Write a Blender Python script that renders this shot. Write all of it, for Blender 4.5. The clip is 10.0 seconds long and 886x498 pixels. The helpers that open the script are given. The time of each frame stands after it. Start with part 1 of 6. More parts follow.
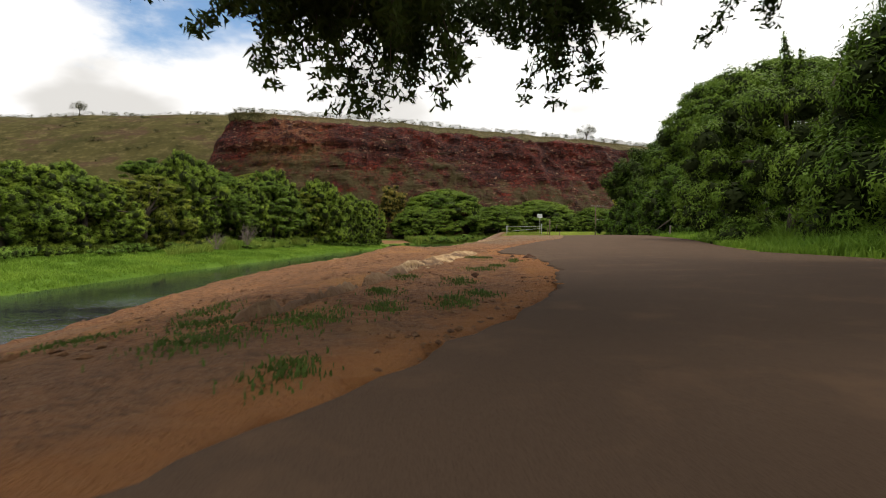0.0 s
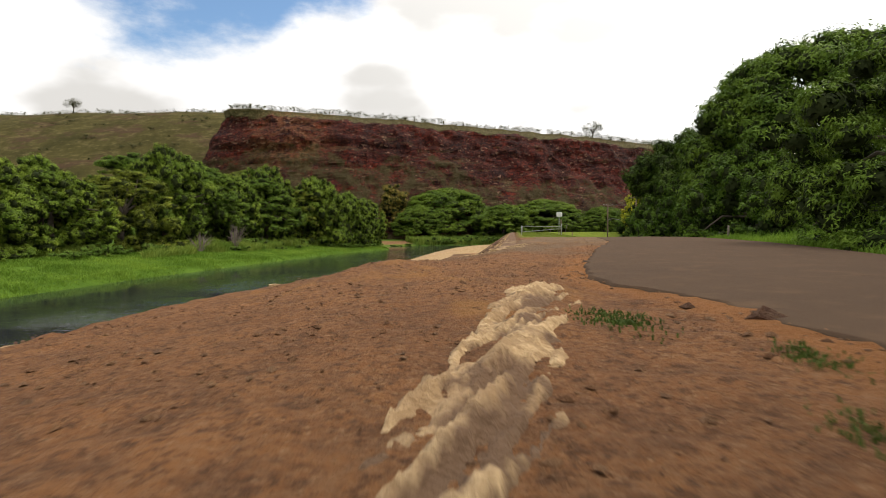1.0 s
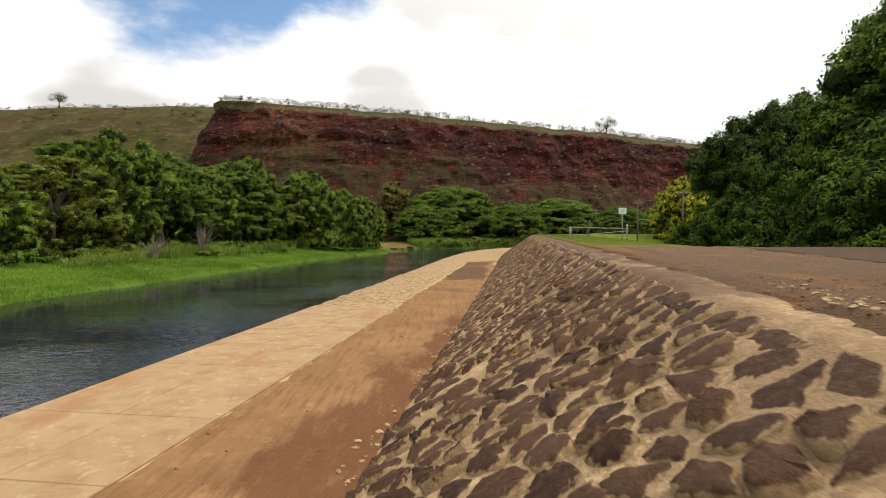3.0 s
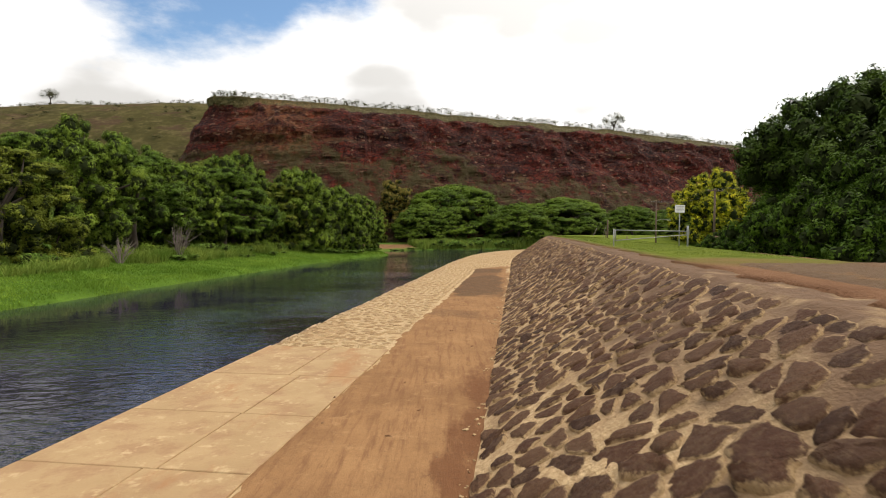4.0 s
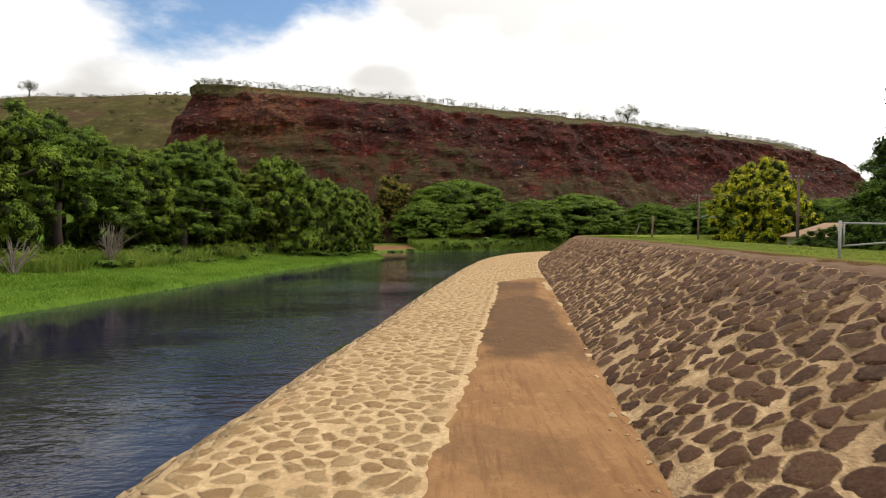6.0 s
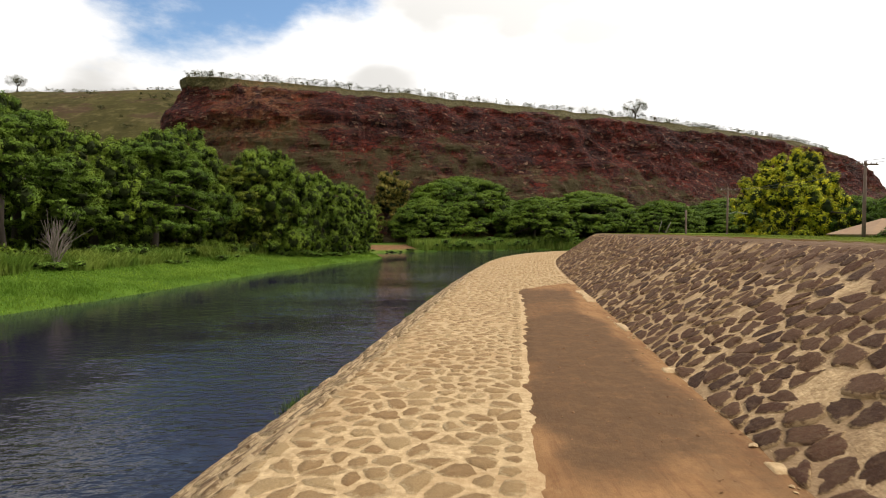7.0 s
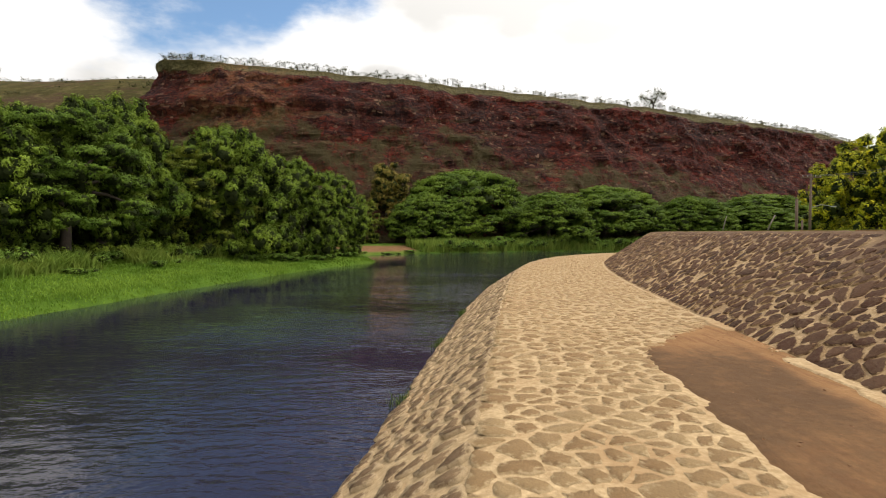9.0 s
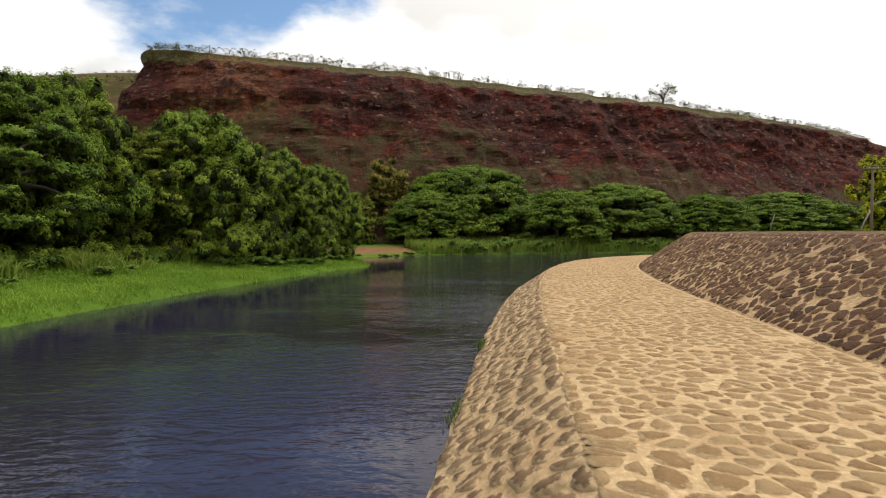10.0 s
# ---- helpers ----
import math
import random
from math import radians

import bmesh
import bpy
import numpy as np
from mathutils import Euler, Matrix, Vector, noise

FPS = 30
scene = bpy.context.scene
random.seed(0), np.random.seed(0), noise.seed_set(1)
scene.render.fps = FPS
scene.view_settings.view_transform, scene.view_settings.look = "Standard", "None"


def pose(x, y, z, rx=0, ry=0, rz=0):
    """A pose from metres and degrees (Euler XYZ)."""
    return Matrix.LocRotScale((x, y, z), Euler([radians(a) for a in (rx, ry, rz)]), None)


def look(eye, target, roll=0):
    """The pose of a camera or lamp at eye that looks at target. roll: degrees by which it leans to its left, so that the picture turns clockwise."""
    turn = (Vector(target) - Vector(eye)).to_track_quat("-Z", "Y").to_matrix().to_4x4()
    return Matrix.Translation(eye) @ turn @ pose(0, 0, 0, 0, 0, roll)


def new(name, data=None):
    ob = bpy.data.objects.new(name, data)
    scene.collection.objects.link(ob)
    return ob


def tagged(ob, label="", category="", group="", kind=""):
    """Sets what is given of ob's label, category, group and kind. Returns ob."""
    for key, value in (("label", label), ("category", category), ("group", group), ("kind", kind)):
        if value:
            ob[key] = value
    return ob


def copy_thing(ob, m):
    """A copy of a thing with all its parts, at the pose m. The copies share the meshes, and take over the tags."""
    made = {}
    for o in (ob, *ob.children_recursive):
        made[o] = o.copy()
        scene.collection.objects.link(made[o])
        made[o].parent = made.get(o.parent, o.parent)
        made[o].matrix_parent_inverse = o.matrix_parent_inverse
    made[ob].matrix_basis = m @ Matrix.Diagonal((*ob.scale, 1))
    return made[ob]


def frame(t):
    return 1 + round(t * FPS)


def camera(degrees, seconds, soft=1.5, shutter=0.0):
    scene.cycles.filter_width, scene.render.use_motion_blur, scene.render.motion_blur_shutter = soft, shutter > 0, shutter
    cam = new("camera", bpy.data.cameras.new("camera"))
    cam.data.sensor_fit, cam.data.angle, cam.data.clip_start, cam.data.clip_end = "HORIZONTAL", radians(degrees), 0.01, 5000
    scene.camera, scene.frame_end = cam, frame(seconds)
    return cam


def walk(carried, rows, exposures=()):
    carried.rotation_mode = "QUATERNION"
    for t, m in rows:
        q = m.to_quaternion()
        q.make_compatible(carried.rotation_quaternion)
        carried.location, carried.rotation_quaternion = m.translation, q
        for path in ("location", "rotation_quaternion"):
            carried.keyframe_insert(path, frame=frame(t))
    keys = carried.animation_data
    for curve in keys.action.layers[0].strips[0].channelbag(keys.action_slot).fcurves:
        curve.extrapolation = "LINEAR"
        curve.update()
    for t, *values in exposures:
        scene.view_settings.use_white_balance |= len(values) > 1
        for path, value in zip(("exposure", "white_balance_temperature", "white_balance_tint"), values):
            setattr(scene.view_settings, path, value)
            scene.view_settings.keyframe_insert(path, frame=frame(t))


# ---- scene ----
# ---- camera ----
cam = camera(76.0, 10.0, 1.0, 0.1)
METRES, EYE, TILT, LEAN, TURN = 84.0, 1.0, -1.8, 0.0, 0.0
ROWS = [
    (0.0, 0.0, 0.0, 0.0, -0.0, 0.0, -0.0),
    (0.5, -0.0029, 0.0442, 0.0017, 0.05, -0.0, 0.03),
    (1.0, -0.0051, 0.092, 0.0035, 0.15, 0.01, 0.0),
    (1.5, -0.0073, 0.1401, 0.0048, 0.26, 0.08, -0.03),
    (2.0, -0.01, 0.1883, 0.0072, 0.34, 0.1, -0.09),
    (2.5, -0.0132, 0.2359, 0.0091, 0.35, 0.12, -0.11),
    (4.0, -0.0211, 0.3865, 0.0171, 0.52, 0.1, -0.12),
    (4.5, -0.0239, 0.4345, 0.0197, 0.52, 0.06, -0.12),
    (5.0, -0.0262, 0.4823, 0.0209, 0.52, 0.1, -0.15),
    (5.5, -0.0279, 0.531, 0.0219, 0.56, 0.08, -0.13),
    (7.0, -0.0351, 0.6825, 0.0212, 0.65, 0.11, -0.07),
    (7.5, -0.0375, 0.7349, 0.0215, 0.66, 0.12, -0.06),
    (8.0, -0.04, 0.7881, 0.0222, 0.7, 0.15, -0.03),
    (8.5, -0.0429, 0.8402, 0.024, 0.73, 0.11, -0.07),
    (9.0, -0.0464, 0.8915, 0.0251, 0.7, 0.13, -0.09),
    (9.5, -0.05, 0.9439, 0.0268, 0.66, 0.13, -0.1),
    (10.0, -0.0533, 0.9979, 0.0286, 0.65, 0.14, -0.1),
]
walk(cam, [(t, pose(0, 0, EYE, TILT, LEAN, TURN) @ pose(METRES * x, METRES * y, METRES * z, 90 + pitch, roll, yaw)) for t, x, y, z, yaw, pitch, roll in ROWS],
     [(0.0, -1.55, 7000, 10), (10.0, -1.55, 7000, 10)])

# ---- sky and sun ----
SUN_AZ, SUN_EL = 62.0, 54.0          # degrees clockwise from +y, and above the horizon
world = bpy.data.worlds.new("sky")
scene.world = world
world.use_nodes = True
wn, wl = world.node_tree.nodes, world.node_tree.links
wn.clear()


def wnode(kind, **kw):
    n = wn.new(kind)
    for k, v in kw.items():
        n.inputs[k].default_value = v
    return n


def wmath(op, a, b):
    n = wn.new("ShaderNodeMath")
    n.operation = op
    for i, v in enumerate((a, b)):
        if isinstance(v, (int, float)):
            n.inputs[i].default_value = v
        else:
            wl.new(v, n.inputs[i])
    return n.outputs[0]


def wrange(v, a, b, c, d):
    n = wn.new("ShaderNodeMapRange")
    n.interpolation_type = "SMOOTHSTEP"
    wl.new(v, n.inputs[0])
    for i, q in enumerate((a, b, c, d)):
        n.inputs[i + 1].default_value = q
    return n.outputs[0]


sky = wn.new("ShaderNodeTexSky")
sky.sky_type, sky.sun_disc = "NISHITA", False
sky.sun_elevation, sky.sun_rotation = radians(SUN_EL), radians(SUN_AZ)
sky.air_density, sky.dust_density, sky.ozone_density = 1.0, 0.6, 2.0
coord = wn.new("ShaderNodeTexCoord")
squash = wn.new("ShaderNodeMapping")
squash.inputs["Scale"].default_value = (1.0, 1.0, 2.1)
wl.new(coord.outputs["Generated"], squash.inputs["Vector"])
puff = wnode("ShaderNodeTexNoise", Scale=2.6, Detail=9.0, Roughness=0.58)
wl.new(squash.outputs[0], puff.inputs["Vector"])
shade = wnode("ShaderNodeTexNoise", Scale=4.2, Detail=5.0, Roughness=0.45)
wl.new(squash.outputs[0], shade.inputs["Vector"])
# blue gap in the clouds, up and ahead on the river's side
gap = wn.new("ShaderNodeVectorMath")
gap.operation = "DOT_PRODUCT"
wl.new(coord.outputs["Generated"], gap.inputs[0])
gap.inputs[1].default_value = (Vector((-0.30, 0.69, 0.66))).normalized()
clear = wrange(gap.outputs["Value"], 0.87, 0.975, 0.0, 0.50)
parts = wn.new("ShaderNodeSeparateXYZ")
wl.new(coord.outputs["Generated"], parts.inputs[0])
above = wmath("MULTIPLY", wmath("MULTIPLY", wrange(parts.outputs["Z"], 0.37, 0.46, 0.0, 0.40), wrange(parts.outputs["Z"], 0.52, 0.66, 1.0, 0.0)), wrange(wmath("MULTIPLY", parts.outputs["X"], -1.0), 0.24, 0.42, 0.0, 1.0))
clear = wmath("MAXIMUM", clear, above)
cover = wrange(wmath("SUBTRACT", puff.outputs["Fac"], clear), 0.19, 0.38, 0.0, 1.0)
tone = wn.new("ShaderNodeMix")
tone.data_type = "RGBA"
under = wn.new("ShaderNodeVectorMath")      # greyer undersides in the cloud bank ahead
under.operation = "DOT_PRODUCT"
wl.new(coord.outputs["Generated"], under.inputs[0])
under.inputs[1].default_value = (Vector((0.06, 0.94, 0.31))).normalized()
wl.new(wrange(wmath("SUBTRACT", shade.outputs["Fac"], wrange(under.outputs["Value"], 0.95, 0.995, 0.0, 0.14)), 0.28, 0.44, 0.0, 1.0), tone.inputs[0])
tone.inputs[6].default_value = (1.92, 1.95, 1.99, 1)
tone.inputs[7].default_value = (2.75, 2.82, 2.95, 1)
blue = wn.new("ShaderNodeMix")
blue.data_type, blue.blend_type = "RGBA", "MULTIPLY"
blue.inputs[0].default_value = 1.0
wl.new(sky.outputs[0], blue.inputs[6])
blue.inputs[7].default_value = (0.38, 0.45, 0.49, 1)
# an overcast sky grows brighter towards the zenith
split = wn.new("ShaderNodeSeparateXYZ")
wl.new(coord.outputs["Generated"], split.inputs[0])
zenith = wn.new("ShaderNodeVectorMath")
zenith.operation = "SCALE"
wl.new(tone.outputs[2], zenith.inputs[0])
toward = wn.new("ShaderNodeVectorMath")
toward.operation = "DOT_PRODUCT"
wl.new(coord.outputs["Generated"], toward.inputs[0])
toward.inputs[1].default_value = (math.sin(radians(SUN_AZ)) * math.cos(radians(SUN_EL)), math.cos(radians(SUN_AZ)) * math.cos(radians(SUN_EL)), math.sin(radians(SUN_EL)))
wl.new(wmath("MULTIPLY", wrange(split.outputs["Z"], 0.36, 0.52, 1.15, 1.70), wrange(toward.outputs["Value"], 0.28, 0.80, 1.0, 1.45)), zenith.inputs["Scale"])
both = wn.new("ShaderNodeMix")
both.data_type = "RGBA"
wl.new(cover, both.inputs[0])
wl.new(blue.outputs[2], both.inputs[6])
wl.new(zenith.outputs[0], both.inputs[7])
back = wnode("ShaderNodeBackground", Strength=1.0)
wl.new(both.outputs[2], back.inputs["Color"])
wout = wn.new("ShaderNodeOutputWorld")
wl.new(back.outputs[0], wout.inputs[0])

sun = new("sun", bpy.data.lights.new("sun", "SUN"))
sun.data.energy, sun.data.angle, sun.data.color = 4.4, radians(8), (1.0, 0.93, 0.82)
saz, sel = radians(SUN_AZ), radians(SUN_EL)
sun.matrix_world = look(Vector((math.sin(saz) * math.cos(sel), math.cos(saz) * math.cos(sel), math.sin(sel))) * 50, (0, 0, 0))

# ---- materials ----


class Nodes:
    """A short way to write node materials."""

    def __init__(self, name, rough=0.9, spec=0.3):
        self.mat = bpy.data.materials.new(name)
        self.mat.use_nodes = True
        self.tree = self.mat.node_tree
        self.bsdf = self.tree.nodes["Principled BSDF"]
        self.bsdf.inputs["Roughness"].default_value = rough
        self.bsdf.inputs["Specular IOR Level"].default_value = spec
        self.coord = self.tree.nodes.new("ShaderNodeTexCoord").outputs["Object"]

    def link(self, a, b):
        self.tree.links.new(a, b)

    def stretch(self, scale):
        n = self.tree.nodes.new("ShaderNodeMapping")
        n.inputs["Scale"].default_value = scale
        self.link(self.coord, n.inputs["Vector"])
        return n.outputs[0]

    def noise(self, scale, detail=4.0, rough=0.55, at=None):
        n = self.tree.nodes.new("ShaderNodeTexNoise")
        n.inputs["Scale"].default_value, n.inputs["Detail"].default_value, n.inputs["Roughness"].default_value = scale, detail, rough
        self.link(at or self.coord, n.inputs["Vector"])
        return n.outputs["Fac"]

    def cells(self, scale, feature="F1", at=None):
        n = self.tree.nodes.new("ShaderNodeTexVoronoi")
        n.feature = feature
        n.inputs["Scale"].default_value = scale
        self.link(at or self.coord, n.inputs["Vector"])
        return n.outputs["Distance"]

    def blocks(self, scale, at=None):
        """A tone of its own for each irregular block."""
        n = self.tree.nodes.new("ShaderNodeTexVoronoi")
        n.inputs["Scale"].default_value = scale
        self.link(at or self.coord, n.inputs["Vector"])
        g = self.tree.nodes.new("ShaderNodeSeparateColor")
        self.link(n.outputs["Color"], g.inputs[0])
        return g.outputs[0]

    def span(self, v, a, b, c=0.0, d=1.0):
        n = self.tree.nodes.new("ShaderNodeMapRange")
        self.link(v, n.inputs[0])
        for i, q in enumerate((a, b, c, d)):
            n.inputs[i + 1].default_value = q
        return n.outputs[0]

    def math(self, op, a, b):
        n = self.tree.nodes.new("ShaderNodeMath")
        n.operation = op
        for i, v in enumerate((a, b)):
            if isinstance(v, (int, float)):
                n.inputs[i].default_value = v
            else:
                self.link(v, n.inputs[i])
        return n.outputs[0]

    def mix(self, fac, a, b, blend="MIX"):
        n = self.tree.nodes.new("ShaderNodeMix")
        n.data_type, n.blend_type = "RGBA", blend
        for i, v in ((0, fac), (6, a), (7, b)):
            if isinstance(v, (int, float)):
                n.inputs[i].default_value = v
            elif isinstance(v, tuple):
                n.inputs[i].default_value = (*v, 1)
            else:
                self.link(v, n.inputs[i])
        return n.outputs[2]

    def attr(self, name):
        n = self.tree.nodes.new("ShaderNodeAttribute")
        n.attribute_name = name
        return n.outputs["Fac"]

    def chance(self):
        a = self.tree.nodes.new("ShaderNodeObjectInfo").outputs["Random"]
        b = self.tree.nodes.new("ShaderNodeNewGeometry").outputs["Random Per Island"]
        return self.math("FRACT", self.math("ADD", a, b), 0.0)

    def earthy(self, c):
        """The red-brown dust of the place over a colour."""
        return self.mix(1.0, c, (1.05, 0.965, 0.85), "MULTIPLY")

    def colour(self, c):
        if isinstance(c, tuple):
            self.bsdf.inputs["Base Color"].default_value = (*c, 1)
        else:
            self.link(c, self.bsdf.inputs["Base Color"])

    def bump(self, height, strength=0.5, distance=0.05):
        n = self.tree.nodes.new("ShaderNodeBump")
        n.inputs["Strength"].default_value, n.inputs["Distance"].default_value = strength, distance
        self.link(height, n.inputs["Height"])
        self.link(n.outputs[0], self.bsdf.inputs["Normal"])

    def thin(self, colour, share):
        """Light that comes through a leaf."""
        t = self.tree.nodes.new("ShaderNodeBsdfTranslucent")
        m = self.tree.nodes.new("ShaderNodeMixShader")
        m.inputs[0].default_value = share
        if isinstance(colour, tuple):
            t.inputs[0].default_value = (*colour, 1)
        else:
            self.link(colour, t.inputs[0])
        out = self.tree.nodes["Material Output"]
        self.link(self.bsdf.outputs[0], m.inputs[1])
        self.link(t.outputs[0], m.inputs[2])
        self.link(m.outputs[0], out.inputs[0])


def plain(name, a, b, scale, rough=0.7, metal=0.0, bump=0.2, spec=0.4):
    """Two tones at two scales, with fine relief."""
    m = Nodes(name, rough, spec)
    m.bsdf.inputs["Metallic"].default_value = metal
    big, fine = m.noise(scale, 3), m.noise(scale * 9, 3)
    m.colour(m.mix(m.math("ADD", m.math("MULTIPLY", m.span(big, 0.3, 0.7), 0.65), m.math("MULTIPLY", m.span(fine, 0.3, 0.7), 0.35)), a, b))
    m.bump(fine, bump, 0.02)
    return m.mat


def leafy(name, dark, light, share=0.08, rough=0.65, patch=0.35, flower=None, mottle=1.0):
    m = Nodes(name, rough, 0.08)
    c = m.mix(m.span(m.noise(patch, 3), 0.32, 0.68), dark, light)
    c = m.mix(m.math("MULTIPLY", m.chance(), 0.32 * mottle), c, tuple(v * 0.5 for v in dark))
    c = m.mix(m.span(m.noise(2.6, 4, 0.7), 0.40, 0.62, 0.0, 0.32 * mottle), c, tuple(v * 0.5 for v in dark))
    if flower:
        c = m.mix(m.span(m.noise(1.3, 4, 0.7), 0.50, 0.60), c, flower)
    m.colour(c)
    m.thin(c, share)
    return m.mat


def stone_mat(name, tones, rough=0.9, stain=(0.3, 0.25, 0.19), amount=0.35, smear=None):
    m = Nodes(name, rough, 0.2)
    r = m.chance()
    c = m.mix(m.span(r, 0.0, 0.5), tones[0], tones[1])
    c = m.mix(m.span(r, 0.55, 1.0), c, tones[2])
    c = m.mix(m.math("MULTIPLY", m.span(m.noise(9, 6, 0.65), 0.45, 0.72), amount), c, stain)
    c = m.mix(m.math("MULTIPLY", m.span(m.noise(38, 4), 0.35, 0.65), 0.4), c, tuple(v * 0.5 for v in tones[0]))
    if smear:      # mortar drawn over the stone's rim
        rim = m.math("ADD", m.attr("rim"), m.math("ADD", m.math("MULTIPLY", m.span(m.noise(6.5, 7, 0.7), 0.33, 0.67), 0.5), m.math("MULTIPLY", m.span(m.noise(1.7, 3, 0.6), 0.3, 0.7), 0.55)))
        c = m.mix(m.span(rim, smear[0], smear[0] + 0.24), c, m.mix(m.span(m.noise(13, 6, 0.7), 0.3, 0.7), smear[1], smear[2]))
    c = m.mix(m.span(m.noise(90, 3, 0.6), 0.5, 0.8, 0.0, 0.45), c, tuple(v * 0.35 for v in tones[0]))
    m.colour(m.earthy(c))
    m.bump(m.math("ADD", m.noise(11, 7, 0.7), m.math("MULTIPLY", m.noise(60, 4, 0.65), 0.5)), 1.0, 0.06)
    return m.mat


WALL_STONE = stone_mat("basalt", ((0.050, 0.024, 0.015), (0.128, 0.068, 0.039), (0.086, 0.039, 0.023)), stain=(0.22, 0.150, 0.095), amount=0.46, smear=(1.16, (0.26, 0.180, 0.100), (0.46, 0.335, 0.195)))
# stone of the river slope: its shade is put into tones darker than PAVE_STONE
FOOT_STONE = stone_mat("shade_dark_slope_stone", ((0.225, 0.148, 0.085), (0.165, 0.105, 0.060), (0.29, 0.198, 0.115)), stain=(0.34, 0.25, 0.16), amount=0.5, smear=(1.0, (0.37, 0.28, 0.17), (0.52, 0.41, 0.27)))
PAVE_STONE = stone_mat("worn_stone", ((0.375, 0.262, 0.140), (0.275, 0.172, 0.086), (0.415, 0.305, 0.170)), stain=(0.42, 0.30, 0.165), amount=0.5, smear=(1.08, (0.36, 0.27, 0.158), (0.52, 0.405, 0.25)))

m = Nodes("lime_mortar", 0.95, 0.2)
c = m.mix(m.span(m.noise(1.6, 5), 0.3, 0.7), (0.38, 0.275, 0.16), (0.26, 0.178, 0.10))
c = m.mix(m.span(m.noise(9, 7, 0.75), 0.45, 0.66), c, (0.56, 0.43, 0.265))
c = m.mix(m.span(m.noise(2.4, 7, 0.72), 0.52, 0.64, 0.0, 0.75), c, (0.22, 0.142, 0.082))
c = m.mix(m.math("MULTIPLY", m.span(m.noise(0.5, 4), 0.5, 0.66), 0.6), c, (0.24, 0.16, 0.093))
c = m.mix(m.attr("soil"), c, m.mix(m.noise(6, 5), (0.095, 0.059, 0.038), (0.165, 0.105, 0.066)))
m.colour(m.earthy(c))
m.bump(m.math("ADD", m.noise(5, 5, 0.6), m.math("MULTIPLY", m.noise(24, 4), 0.4)), 0.9, 0.08)
WALL_MORTAR = m.mat

m = Nodes("pale_mortar", 0.95, 0.2)
c = m.mix(m.span(m.noise(1.1, 5), 0.3, 0.7), (0.37, 0.278, 0.165), (0.28, 0.200, 0.114))
c = m.mix(m.span(m.noise(9, 6, 0.7), 0.42, 0.68), c, (0.50, 0.39, 0.245))
c = m.mix(m.math("MULTIPLY", m.span(m.noise(0.35, 5), 0.5, 0.68), 0.75), c, (0.30, 0.195, 0.105))
m.colour(m.earthy(c))
m.bump(m.math("ADD", m.noise(5, 5, 0.6), m.math("MULTIPLY", m.noise(24, 4), 0.4)), 0.8, 0.04)
PAVE_MORTAR = m.mat

m = Nodes("cast_slab", 0.9, 0.25)
c = m.mix(m.span(m.noise(0.7, 6, 0.6), 0.3, 0.7), (0.36, 0.262, 0.15), (0.28, 0.195, 0.106))
c = m.mix(m.math("MULTIPLY", m.chance(), 0.45), c, (0.31, 0.215, 0.12))
c = m.mix(m.span(m.noise(1.3, 8, 0.72), 0.48, 0.62, 0.0, 0.75), c, (0.25, 0.15, 0.085))
c = m.mix(m.span(m.noise(3.4, 6, 0.7), 0.56, 0.68, 0.0, 0.6), c, (0.50, 0.39, 0.24))
c = m.mix(m.span(m.noise(0.45, 7, 0.7, m.stretch((1.6, 0.5, 1))), 0.54, 0.64, 0.0, 0.7), c, (0.28, 0.145, 0.07))
m.colour(m.earthy(c))
m.bump(m.math("ADD", m.noise(30, 5), m.noise(4, 6, 0.7)), 0.6, 0.02)
SLAB = m.mat

m = Nodes("trodden_mud", 0.95, 0.08)
c = m.mix(m.span(m.noise(0.5, 7, 0.65), 0.34, 0.66), (0.290, 0.170, 0.086), (0.200, 0.112, 0.056))
c = m.mix(m.span(m.noise(1.6, 7, 0.7, m.stretch((4.5, 0.35, 1))), 0.48, 0.66, 0.0, 0.8), c, (0.165, 0.085, 0.044))
c = m.mix(m.span(m.noise(2.2, 7, 0.75), 0.56, 0.68, 0.0, 0.7), c, (0.36, 0.225, 0.12))
grey = m.mix(m.noise(5, 6, 0.7), (0.056, 0.036, 0.023), (0.120, 0.076, 0.046))
c = m.mix(m.span(m.math("ADD", m.attr("mud"), m.math("MULTIPLY", m.noise(1.4, 8, 0.75, m.stretch((2.2, 0.6, 1))), 1.7)), 1.25, 1.6, 0.0, 0.85), c, m.mix(m.noise(7, 6, 0.7), (0.085, 0.036, 0.019), (0.17, 0.080, 0.040)))
c = m.mix(m.span(m.math("ADD", m.attr("bare"), m.math("MULTIPLY", m.noise(2.2, 9, 0.8), 1.6)), 0.95, 1.75, 0.0, 0.9), c, grey)
c = m.mix(m.span(m.noise(12, 7, 0.78), 0.52, 0.68, 0.0, 0.35), c, (0.075, 0.045, 0.028))
c = m.mix(m.span(m.noise(45, 3), 0.55, 0.72, 0.0, 0.45), c, (0.12, 0.07, 0.045))
m.colour(m.earthy(c))
m.bump(m.math("ADD", m.noise(6, 7, 0.7), m.math("ADD", m.noise(50, 3), m.noise(2.0, 6, 0.7, m.stretch((4.5, 0.35, 1))))), 0.6, 0.03)
MUD = m.mat

